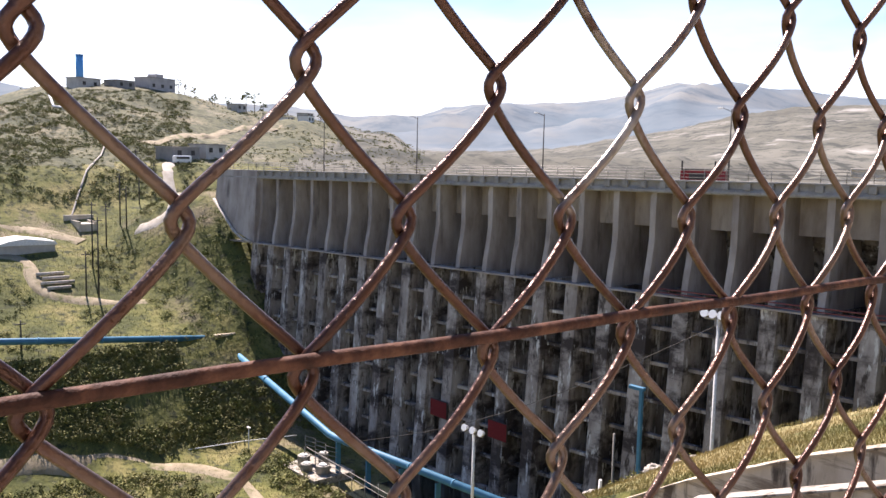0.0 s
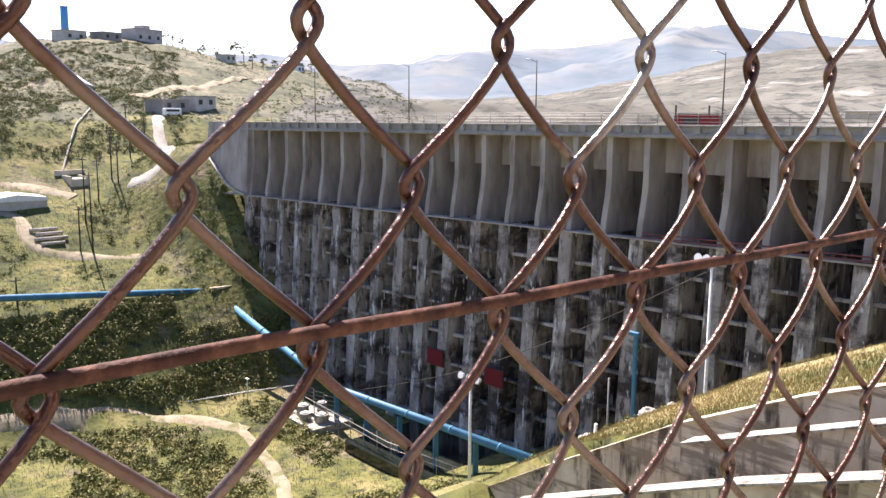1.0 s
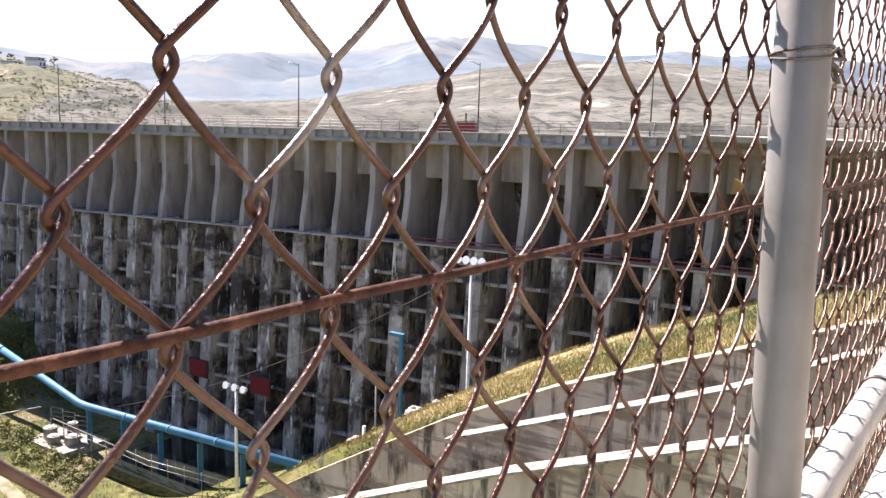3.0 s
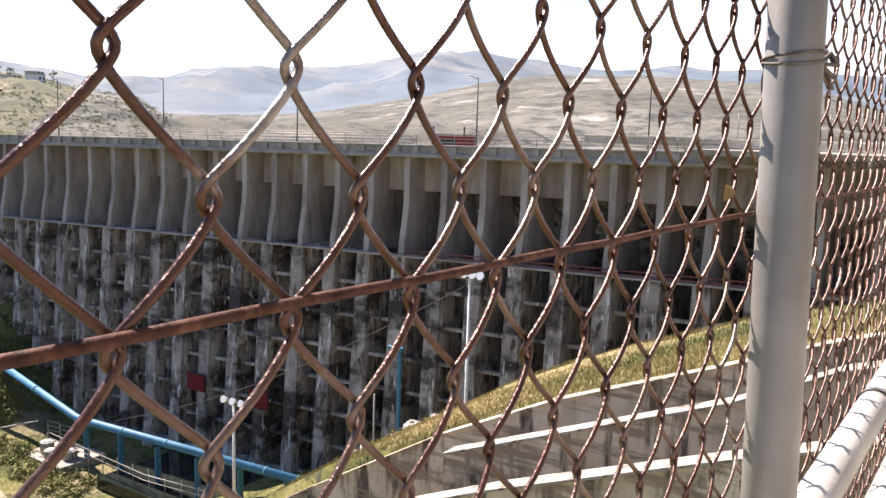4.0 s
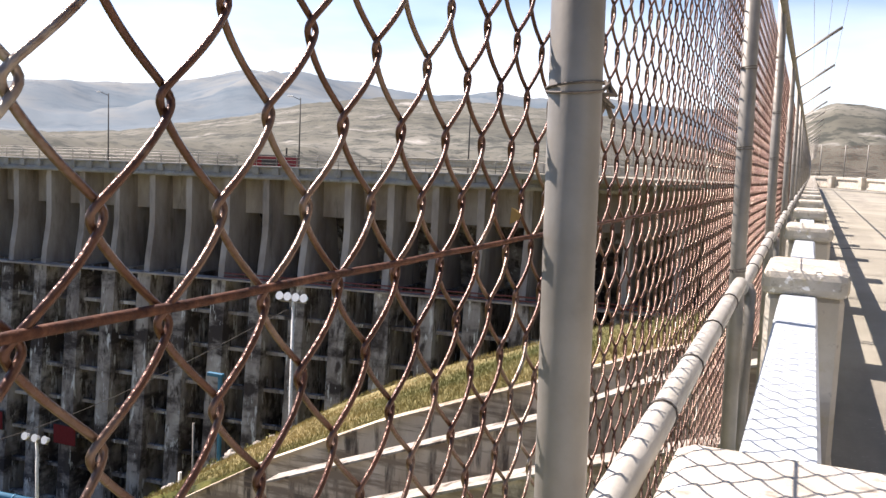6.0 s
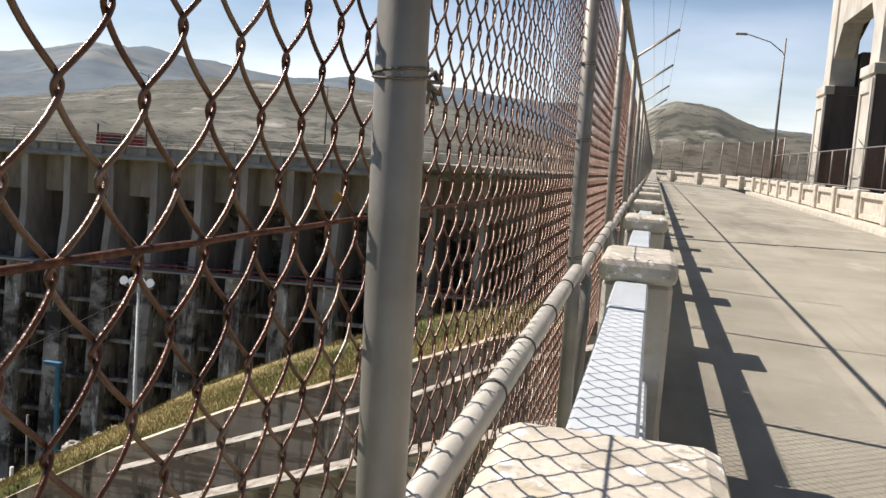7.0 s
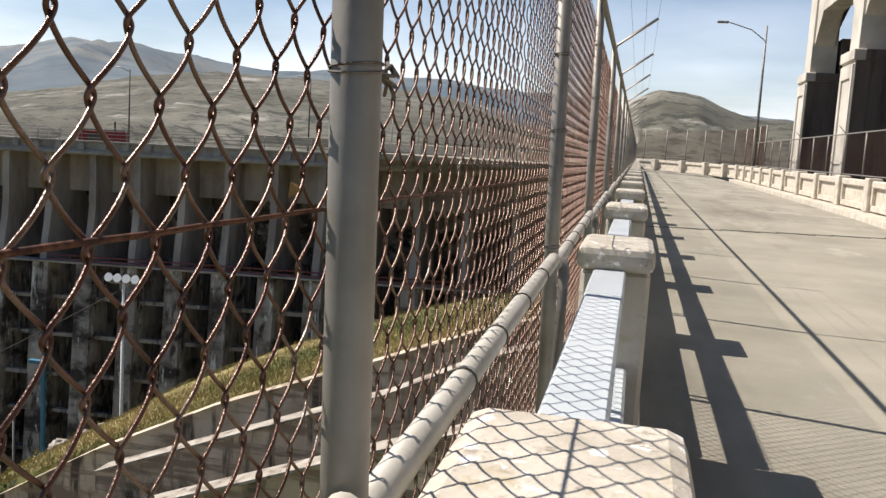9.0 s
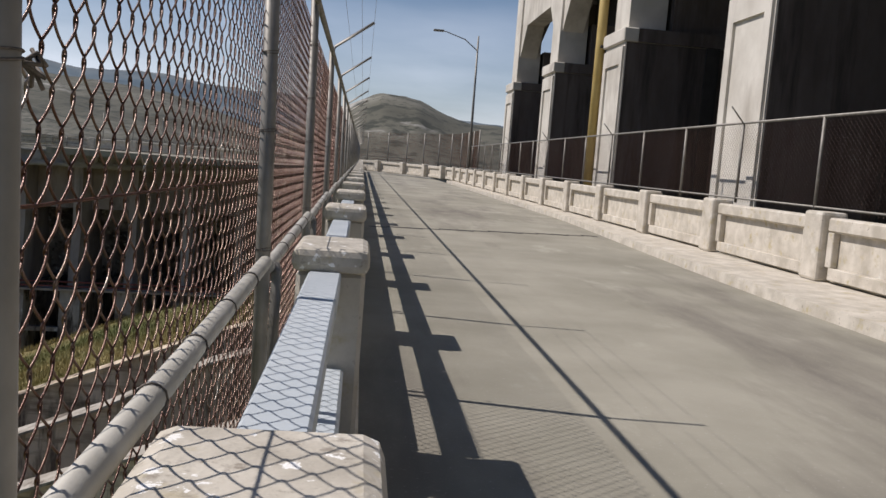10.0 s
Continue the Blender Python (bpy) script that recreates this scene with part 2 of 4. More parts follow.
FOOTHILL = [(-180, 0.4), (-22, 0.4), (4, 0.5), (8, 1.6), (12, 2.7), (20, 3.2), (25, 3.2), (28, 3.0), (31, 2.6), (33.5, 2.2), (36, 1.75), (38.5, 1.3), (40.5, 0.9), (43, 0.5), (46, 0.3), (60, 0.25), (180, 0.4)]
def lerp_table(v, table):
    if v <= table[0][0]:
        return table[0][1]
    for (a, p), (b, q) in zip(table, table[1:]):
        if v <= b:
            s = (v - a) / (b - a)
            return p + (q - p) * s
    return table[-1][1]

VALLEY = [(-600, 4), (-380, 4), (-300, 2), (-240, 0), (-215, -5), (-200, -15), (-177, -23), (-166, -28.5), (-152, -32.5), (-147, -34), (-131, -48.5),
          (-105, -51), (-92, -51), (-80, -48), (-65, -39), (-46, -28.6), (-36.8, -22.6), (-28.5, -17.3), (-20.6, -13.6), (-12.9, -10.7), (0, -7), (20, -7)]
RIDGE = [(0.0, 8), (0.18, 12), (0.25, 17), (0.285, 22), (0.33, 24.5), (0.41, 27), (0.434, 24), (0.536, 17.5), (0.634, 15), (0.766, 9), (0.81, -1), (0.9, -4), (1.2, -6)]

def fade(a, b, v):
    s = min(1.0, max(0.0, (v - a) / (b - a)))
    return s * s * (3 - 2 * s)

def ground_height(x, y):
    r = math.hypot(x, y)
    az = math.degrees(math.atan2(-x, y))
    # river valley below the dam
    low = lerp_table(x, VALLEY)
    up = -9 + 3 * fade(-40, -160, x)
    z = low + (up - low) * fade(132, 160, y) * fade(-188, -172, x)
    # hollow between the grass bank and the dam
    hollow = -48 + 6 * fade(-60, 0, x)
    if x > -80 and z > hollow:
        z += (hollow - z) * fade(54, 70, y) * (1 - fade(130, 158, y)) * fade(-80, -66, x)
    # mound at the far abutment
    mound = lerp_table(x, [(-205, -9), (-176, -8.5), (-171, -11), (-162, -18), (-154, -25), (-147.5, -32.5), (-144.5, -60)])
    wobble = 1.2 * noise.noise(Vector((x * 0.06, y * 0.06, 3.0)))
    step = (mound + wobble) / 4.2
    mound = 4.2 * (math.floor(step) + 0.22 * (step % 1) + 0.78 * fade(0.55, 1.0, step % 1)) - wobble
    if -205 < x < -144.5 and mound > z:
        z += (mound - z) * fade(66, 83, y) * fade(-205, -186, x)
    # spillway channel beside the walls
    if x < 40:
        z -= 9 * fade(32.6, 31.9, y) * fade(-34, -30, x)
    z -= 3.5 * fade(12, -6, y) * fade(-120, -60, x)
    # hill behind the far abutment
    if x < -215:
        k = -y / x
        top = lerp_table(k, RIDGE)
        s = fade(-228, -370, x)
        z = z * (1 - s) + s * top
        if x < -420:
            z += (-15 - z) * fade(-420, -700, x)
    if r > 420:
        z += (-8 - z) * fade(420, 620, r) * fade(-420, -421, -abs(x) - 1e3)
    # plain, then foothills and mountains
    el = lerp_table(az, SKYLINE)
    far = fade(1750, 4200, r)
    near = fade(300, 1700, r)
    z = z * (1 - fade(450, 800, r)) + fade(450, 800, r) * (-8)
    crest = math.tan(math.radians(el)) * 4200
    z += far * crest + near * (math.tan(math.radians(lerp_table(az, FOOTHILL))) * 1700 + 8) * (1 - far)
    if -22 < az < 6:
        hill = lerp_table(az, NEARHILL)
        z += math.tan(math.radians(hill)) * 900 * fade(480, 880, r) * fade(1500, 950, r)
    return z

def rough_ground(x, y):
    r = math.hypot(x, y)
    z = ground_height(x, y)
    p = Vector((x, y, 0))
    amp = 0.5 * fade(20, 60, r) + 0.5 * fade(120, 150, r) * fade(-100, -125, x) + 1.6 * fade(200, 330, r)
    z += amp * (noise.fractal(p * 0.055, 1.0, 2.0, 3)) * (0.6 if r < 200 else 1.0)
    if r > 500:
        z += fade(500, 1100, r) * fade(2200, 1700, r) * fade(2, 12, math.degrees(math.atan2(-x, y))) * (5 * noise.fractal(p * 0.005, 1.0, 2.0, 4))
    if r > 800:
        ridge = 1 - abs(noise.noise(p * 0.0011)) * 2
        z += fade(1700, 2600, r) * fade(4300, 3300, r) * (80 * (ridge - 0.75) + 22 * noise.fractal(p * 0.004, 1.0, 2.0, 3)) + fade(3000, 4000, r) * 9 * noise.fractal(p * 0.003, 1.0, 2.0, 3)
    return z

def build_ground():
    az = [-180 + 4 * i for i in range(37)] + [-34 + 1.0 * i for i in range(24)] + [-10 + 0.3 * i for i in range(320)] + [86 + 4.0 * i for i in range(24)]
    az = [a for i, a in enumerate(az) if a < 180]
    rings = [4.0]
    while rings[-1] < 4700:
        rings.append(rings[-1] * (1.03 if 60 < rings[-1] < 450 else 1.06))
    nv = len(az)
    verts = [(0.0, 0.0, ground_height(0, 0))]
    for r in rings:
        for a in az:
            x, y = -r * math.sin(radians(a)), r * math.cos(radians(a))
            verts.append((x, y, rough_ground(x, y)))
    faces = [(0, 1 + (i + 1) % nv, 1 + i) for i in range(nv)]
    for j in range(len(rings) - 1):
        for i in range(nv):
            a, b = 1 + j * nv + i, 1 + j * nv + (i + 1) % nv
            faces.append((a, b, b + nv, a + nv))
    me = bpy.data.meshes.new("ground")
    me.from_pydata(verts, [], faces)
    me.update()
    bm = bmesh.new()
    bm.from_mesh(me)
    bmesh.ops.recalc_face_normals(bm, faces=bm.faces[:])
    if sum(f.normal.z for f in bm.faces[:200]) < 0:
        bmesh.ops.reverse_faces(bm, faces=bm.faces[:])
    for f in bm.faces:
        f.smooth = True
        c = f.calc_center_median()
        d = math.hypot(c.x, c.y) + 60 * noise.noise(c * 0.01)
        # The farthest faces take the colour with haze painted in.
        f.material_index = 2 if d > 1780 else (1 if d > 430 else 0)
        if c.y > 101 + max(0, -186 - c.x) * 0.9 and d > 120:
            f.material_index = max(1, f.material_index)
        if f.material_index == 0 and c.x < -222 - 8 * noise.noise(c * 0.05):
            f.material_index = 4
        if c.x > -60 and 33.6 < c.y < 62 + 4 * noise.noise(c * 0.3) and c.x < 6:
            f.material_index = 3
    bm.to_mesh(me)
    bm.free()
    me.materials.append(M_GROUND)
    me.materials.append(M_MID)
    me.materials.append(M_FAR_HAZE)
    me.materials.append(M_BANK)
    me.materials.append(M_HILL)
    return tagged(new("ground", me), "green and dry scrub slopes running out to bare mountains in painted haze", "ground", kind="structure")

# Distance haze is mixed into this blue-grey base colour.
M_FAR_HAZE = material("haze_blue_mountain", [(0.09, 0.128, 0.155), (0.13, 0.16, 0.178), (0.2, 0.205, 0.19)], 0.0016, 1.0, 0.0, second=((0.07, 0.1, 0.125), 0.006, 0.5, 0.7, (1, 1, 1)))
M_HILL = material("scrub_hill", [(0.075, 0.08, 0.036), (0.13, 0.125, 0.065), (0.2, 0.175, 0.105)], 0.06, 0.95, 0.9, 0.7, second=[((0.045, 0.05, 0.024), 0.22, 0.5, 0.6, (1, 1, 1)), ((0.26, 0.225, 0.165), 0.09, 0.6, 0.7, (1, 1, 1)), ((0.05, 0.054, 0.027), 0.8, 0.52, 0.62, (1, 1, 1))])
M_BANK = material("bank_turf", [(0.1, 0.11, 0.034), (0.19, 0.165, 0.062), (0.28, 0.225, 0.1)], 0.09, 0.95, 0.5, 3.0, second=((0.08, 0.1, 0.03), 0.5, 0.55, 0.7, (1, 1, 1)))
M_MID = material("dry_plain", [(0.08, 0.077, 0.057), (0.125, 0.119, 0.09), (0.2, 0.19, 0.152)], 0.006, 1.0, 0.0, second=[((0.05, 0.052, 0.04), 0.035, 0.52, 0.6, (1, 1, 1)), ((0.05, 0.053, 0.04), 0.11, 0.56, 0.61, (1, 1, 1)), ((0.36, 0.34, 0.3), 0.012, 0.6, 0.68, (1, 1, 1))])
ground = build_ground()

# ---- dam ----
DAM_Y0, DAM_SLOPE, PITCH = 97.8, 0.069, 5.5
CREST_TILT = 0.0125

def dam_y(x):
    return DAM_Y0 + DAM_SLOPE * x

def crest_z(x):
    return -1.6 + CREST_TILT * (x + 26)

DAM_TURN = Matrix(((1, 0, 0, 0), (DAM_SLOPE, 1, 0, DAM_Y0), (CREST_TILT, 0, 1, -1.6 + CREST_TILT * 26), (0, 0, 0, 1)))

def dam_mesh(bm):
    bmesh.ops.transform(bm, matrix=DAM_TURN, verts=bm.verts[:])
    return bm

# local frame: x along the crest, y downstream negative, z below the parapet top
dam = thing("dam", "tall grey concrete buttress dam with stained lower bays", "dam")


X_LEFT, LEAN = -170.0, 0.07
n_but = 32
for k in range(n_but):
    x = -155.1 + PITCH * k
    foot = max(-60.0, lerp_table(x, [(-175, -14), (-168, -20), (-155, -40), (-140, -54), (-80, -54), (-60, -52), (20, -50)]))
    upper = prism([(-1.5, -1.6), (-1.5, -7.6), (-1.75, -9.6), (-2.3, -12.4), (-2.5, -14.2), (7, -14.2), (4, -1.6)], "x", x - 0.42, x + 0.42)
    b = part("buttress", dam_mesh(upper), M_DAM, dam)
    lower = prism([(-2.9, -14.2), (-2.9 - LEAN * (-14.2 - foot), foot), (30, foot), (8, -14.2)], "x", x - 1.0, x + 1.0)
    part("buttress_base", dam_mesh(lower), M_DAM_LOW, dam)
    zb = -18.6
    row = 0
    while zb > foot + 1 and k < n_but - 1:
        yf = -2.9 - LEAN * (-14.2 - zb)
        deep = 0.7 + 0.5 * (row % 2) + 0.4 * math.sin(k * 2.3 + row * 1.7) ** 2
        part("strut", dam_mesh(box(x + 1.0, x + PITCH - 1.0, yf + deep, yf + deep + 0.7, zb - 0.22, zb + 0.22)), M_DAM_LOW, dam)
        zb -= 4.6
        row += 1
slab = prism([(2.2, -1.5), (3.4, -1.5), (48, -62), (46, -62)], "x", X_LEFT, 20)
part("deck_slab", dam_mesh(slab), M_DAM_LOW, dam)
part("upper_wall", dam_mesh(box(X_LEFT, 20, 1.9, 2.4, -6.2, -1.6)), M_DAM, dam)
for dz, dy in ((0.3, -3.35), (0.75, -3.35)):
    part("ledge_pipe", dam_mesh(tube([(-66, dy, -14.2 + dz), (14, dy, -14.2 + dz)], 0.09, 6)), M_REDPIPE, dam, "rusty red pipe along the ledge")
part("walkway_ledge", dam_mesh(box(X_LEFT + 4, 16, -3.3, -1.6, -14.42, -14.2)), M_DAM, dam)
crest = box(X_LEFT, 14, -2.0, 8.4, -1.75, -1.1)
part("crest_deck", dam_mesh(crest), M_CREST, dam)
part("parapet", dam_mesh(box(X_LEFT, 14, -1.75, -1.5, -1.1, -0.3, 0.03)), M_CREST, dam)
part("parapet_rail", dam_mesh(box(X_LEFT, 14, -2.2, -1.5, -0.3, -0.08, 0.03)), M_CREST, dam)
part("moulding", dam_mesh(box(X_LEFT, 14, -2.3, -2.1, -1.6, -1.35)), M_CREST, dam)
# far abutment wall
wing = bmesh.new()
vs = [wing.verts.new(p) for p in ((-155.5, -2.2, -0.2), (-170, -2.2, -0.2), (-170.5, -2.6, -6.2), (-162, -3.2, -12.3), (-155.5, -3.0, -14.3))]
wing.faces.new(vs)
ext = bmesh.ops.extrude_face_region(wing, geom=wing.faces[:])
bmesh.ops.translate(wing, vec=(0, 2.0, 0), verts=[e for e in ext["geom"] if isinstance(e, bmesh.types.BMVert)])
bmesh.ops.recalc_face_normals(wing, faces=wing.faces[:])
part("abutment_wall", dam_mesh(wing), M_DAM, dam)
part("abutment_coping", dam_mesh(tube([(-170.6, -2.9, -6.2), (-162, -3.5, -12.3), (-159, -3.6, -13.6), (-155.5, -3.6, -14.2)], 0.28, 6)), M_COPING, dam)

# ---- spillway walls ----
def sloping_wall(name, tops, y, thick, drop, coping, label):
    w = thing(name, label, "retaining wall", kind="structure")
    out = [(x, z) for x, z in tops] + [(x, z - drop) for x, z in reversed(tops)]
    part("wall_face", prism(out, "y", y, y + thick), M_WALL, w)
    cap = [(x, z + coping * 0.4) for x, z in tops] + [(x, z) for x, z in reversed(tops)]
    part("coping", prism(cap, "y", y - 0.12, y + thick + 0.1), M_WALL if y > 30 else M_WALL_CAP, w)
    return w

sloping_wall("wall_spillway_back", [(-60, -40), (-45, -29), (-36, -22.6), (-29.1, -18.4), (-21.3, -13.9), (-15.7, -11.2), (-8.5, -8.4), (-4.8, -6.9), (0.4, -5.3)], 32, 0.6, 12, 0.2, "tall streaked concrete spillway wall below a grass bank")
sloping_wall("wall_spillway_middle", [(-18.6, -13.0), (-13.7, -11.1), (-7.5, -8.7), (-4.1, -7.0), (0.4, -5.6)], 28, 0.8, 9, 0.22, "streaked concrete wall with a pale sunlit coping")
sloping_wall("wall_spillway_front", [(-24, -16.2), (-14, -12.0), (-6.5, -9.2), (0.4, -6.8)], 24, 0.8, 9, 0.24, "lower concrete wall with a pale coping")

# ---- road and parapets ----
ROAD_Z = -1.4
road = box(0.44, 6.6, -14, 99, ROAD_Z - 0.6, ROAD_Z)
solid("road", road, M_ROAD, "pale worn concrete roadway over the dam", "road", "structure")
crest_road = box(-30, 0.44, 88.6, 99, ROAD_Z - 0.6, ROAD_Z - 0.004)
solid("road_crest", crest_road, M_ROAD, "concrete roadway along the dam crest", "road", "structure")
walk_edge = [(5.85, -14), (5.85, 10), (5.98, 14), (6.2, 18.4), (6.55, 25), (6.72, 34), (6.75, 66)]
pave = bmesh.new()
lower_ring = [pave.verts.new((x, y, ROAD_Z - 0.6)) for x, y in walk_edge + [(7.4, 66), (7.4, -14)]]
upper_ring = [pave.verts.new((v.co.x + (0.02 if v.co.x < 7 else 0), v.co.y, ROAD_Z + 0.15)) for v in lower_ring]
pave.faces.new(upper_ring)
for i in range(len(lower_ring)):
    j = (i + 1) % len(lower_ring)
    pave.faces.new((lower_ring[i], lower_ring[j], upper_ring[j], upper_ring[i]))
bmesh.ops.recalc_face_normals(pave, faces=pave.faces[:])
solid("pavement", pave, M_PARAPET, "narrow raised concrete kerb walk beside the road", "pavement", "structure")
solid("kerb", box(0.1, 0.44, -14, 88, ROAD_Z - 0.6, ROAD_Z + 0.16, 0.015), M_PARAPET, "low concrete kerb under the parapet", "kerb", "structure")

STEP = 3.2
CAP_TOP = -0.33
pil = thing("parapet_pillar", "squat beige concrete parapet pillar with flaking pale paint", "pillar", "parapet pillars")
part("shaft", box(0.11, 0.42, 0.02, 0.56, ROAD_Z + 0.16, CAP_TOP - 0.11, 0.02), M_PARAPET, pil)
part("cap", box(0.09, 0.435, -0.03, 0.6, CAP_TOP - 0.11, CAP_TOP, 0.035, seg=2), M_CAP, pil)
beam = thing("parapet_beam", "smooth grey painted parapet rail beam between pillars", "rail", "parapet beams")
part("top_beam", box(0.17, 0.31, 0.6, 2.44, CAP_TOP - 0.19, CAP_TOP - 0.1, 0.008), M_BEAM, beam)
part("end_beam", box(0.168, 0.312, 2.455, 3.19, CAP_TOP - 0.193, CAP_TOP - 0.103, 0.008), M_BEAM, beam)
part("lower_beam", box(0.17, 0.35, 0.58, 3.2, ROAD_Z + 0.165, -0.87, 0.012), M_BEAM, beam)
for k in range(-4, 26):
    y = STEP * k
    if k:
        copy_thing(pil, pose(0, y, 0))
        copy_thing(beam, pose(0, y, 0))

def right_line(s):
    """Plan of the upstream parapet: straight, then bending onto the crest."""
    if s < 64:
        return (7.48, s), (0, 1)
    a = min((s - 64) / 30.0, math.pi / 2)
    rest = s - 64 - 30 * math.pi / 2
    x, y = 7.48 - 30 * (1 - math.cos(a)), 64 + 30 * math.sin(a)
    if rest > 0:
        x -= rest
    return (x, y), (-math.sin(a), math.cos(a))

RP = 4.15
rp = thing("balustrade_pillar", "beige concrete balustrade pillar with rounded edges", "pillar", "balustrade pillars")
part("shaft", box(-0.27, 0.16, -0.27, 0.27, -1.25, -0.2, 0.05, seg=2), M_PARAPET, rp)
rpan = thing("balustrade_bay", "beige concrete balustrade panel with a recessed field", "balustrade", "balustrade bays")
pan = box(-0.05, 0.1, 0.27, RP - 0.27, -1.25, -0.3, 0.02)
part("panel", pan, M_PARAPET, rpan)
part("top_bead", box(-0.16, 0.13, 0.27, RP - 0.27, -0.5, -0.28, 0.03), M_PARAPET, rpan)
part("base_bead", box(-0.16, -0.05, 0.4, RP - 0.4, -1.2, -1.02, 0.01), M_PARAPET, rpan)
part("side_bead", box(-0.16, -0.05, 0.3, 0.46, -1.02, -0.5, 0.01), M_PARAPET, rpan)
part("side_bead", box(-0.16, -0.05, RP - 0.46, RP - 0.3, -1.02, -0.5, 0.01), M_PARAPET, rpan)
first = True
for k in range(-4, 29):
    (x, y), (dx, dy) = right_line(12.15 + RP * k)
    m = pose(x, y, 0, 0, 0, math.degrees(math.atan2(-dx, dy)))
    if first:
        rp.matrix_world = m
        rpan.matrix_world = m
        first = False
    else:
        copy_thing(rp, m)
        copy_thing(rpan, m)

# ---- gate piers ----
# k below 0: unseen piers added to block sky light from the south.
for k in range(-2, 4):
    y0 = 17.25 + 10.75 * k
    p = thing("gate_pier", "massive beige concrete spillway gate pier with a recessed panel", "pier", "gate piers")
    body = box(8.6, 19, y0, y0 + 2.35, -14, 4.75)
    part("pier_body", body, M_PIER, p)
    part("pier_ledge", box(8.5, 9.0, y0 - 0.1, y0 + 2.45, 4.45, 4.9, 0.03), M_PIER, p)
    # Side of the ledge takes the painted shade colour too.
    part("side_ledge", box(9.0, 19.1, y0 - 0.09, y0 + 2.44, 4.46, 4.89), M_FLANK_SHADE, p, "concrete ledge with its shade painted dark")
    part("panel_border", box(8.53, 8.6, y0 + 0.05, y0 + 0.38, -1.2, 4.3), M_PIER, p)
    part("panel_border", box(8.53, 8.6, y0 + 1.97, y0 + 2.3, -1.2, 4.3), M_PIER, p)
    part("panel_border", box(8.53, 8.6, y0 + 0.38, y0 + 1.97, 3.75, 4.3), M_PIER, p)
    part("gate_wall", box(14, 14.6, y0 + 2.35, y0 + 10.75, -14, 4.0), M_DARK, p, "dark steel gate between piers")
    # Steps behind the column are coloured dark for their shade.
    part("pier_step", box(10.15, 19, y0 + 0.1, y0 + 2.25, 4.9, 6.7), M_FLANK_SHADE, p)
    part("pier_step", box(12.2, 19, y0 + 0.12, y0 + 2.23, 6.7, 9.6), M_FLANK_SHADE, p)
    # Thin slabs added over both flanks to carry the painted shade.
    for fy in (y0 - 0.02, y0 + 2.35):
        part("flank", box(8.64, 19, fy, fy + 0.02, -14, 4.44), M_FLANK_SHADE, p, "thin dark facing that paints the flank's shade")
    part("gate_slot", box(11.3, 11.75, y0 - 0.12, y0, -14, 4.44), M_DARK, p, "dark raised strip down the pier at a gate slot")
    part("gate_slot", box(12.6, 12.85, y0 - 0.09, y0, -14, 4.44), M_DARK, p, "dark raised strip down the pier at a gate slot")
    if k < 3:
        # Back wall added to close off the sky and keep the bays dark.
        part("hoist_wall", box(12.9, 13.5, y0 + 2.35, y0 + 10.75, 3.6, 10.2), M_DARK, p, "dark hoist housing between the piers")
        part("hoist_beam", box(10.6, 11.3, y0 + 2.0, y0 + 11.1, 9.4, 11), M_COPING, p)
    part("column", box(8.75, 10.0, y0 + 0.35, y0 + 2.0, 4.9, 11), M_PIER, p)
    part("column", box(16.5, 17.6, y0 + 0.35, y0 + 2.0, 4.9, 11), M_PIER, p)
    arch = [(10.0, 11), (10.0, 7.2), (10.5, 8.6), (11.4, 9.6), (15.1, 9.6), (16.0, 8.6), (16.5, 7.2), (16.5, 11)]
    part("arch_beam", prism(arch, "y", y0 + 0.5, y0 + 1.85), M_COPING, p)
    if k < 3:
        girder = prism([(y0 + 2.0, 11), (y0 + 2.0, 6.3), (y0 + 3.5, 7.9), (y0 + 9.6, 7.9), (y0 + 11.1, 6.3), (y0 + 11.1, 11)], "x", 8.85, 9.8)
        part("arch_girder", girder, M_PIER, p)
# South end is added over the unseen piers to cut more sky light.
solid("gate_deck", box(8.2, 18.6, -5, 52, 11, 11.6), M_COPING, "pale concrete hoist deck over the gate piers", "deck", "structure")

# ---- chain-link fence ----
MESH_W, MESH_H, DROP = 0.078, 0.095, 0.011
FENCE_LOW, FENCE_HIGH = -10, 10

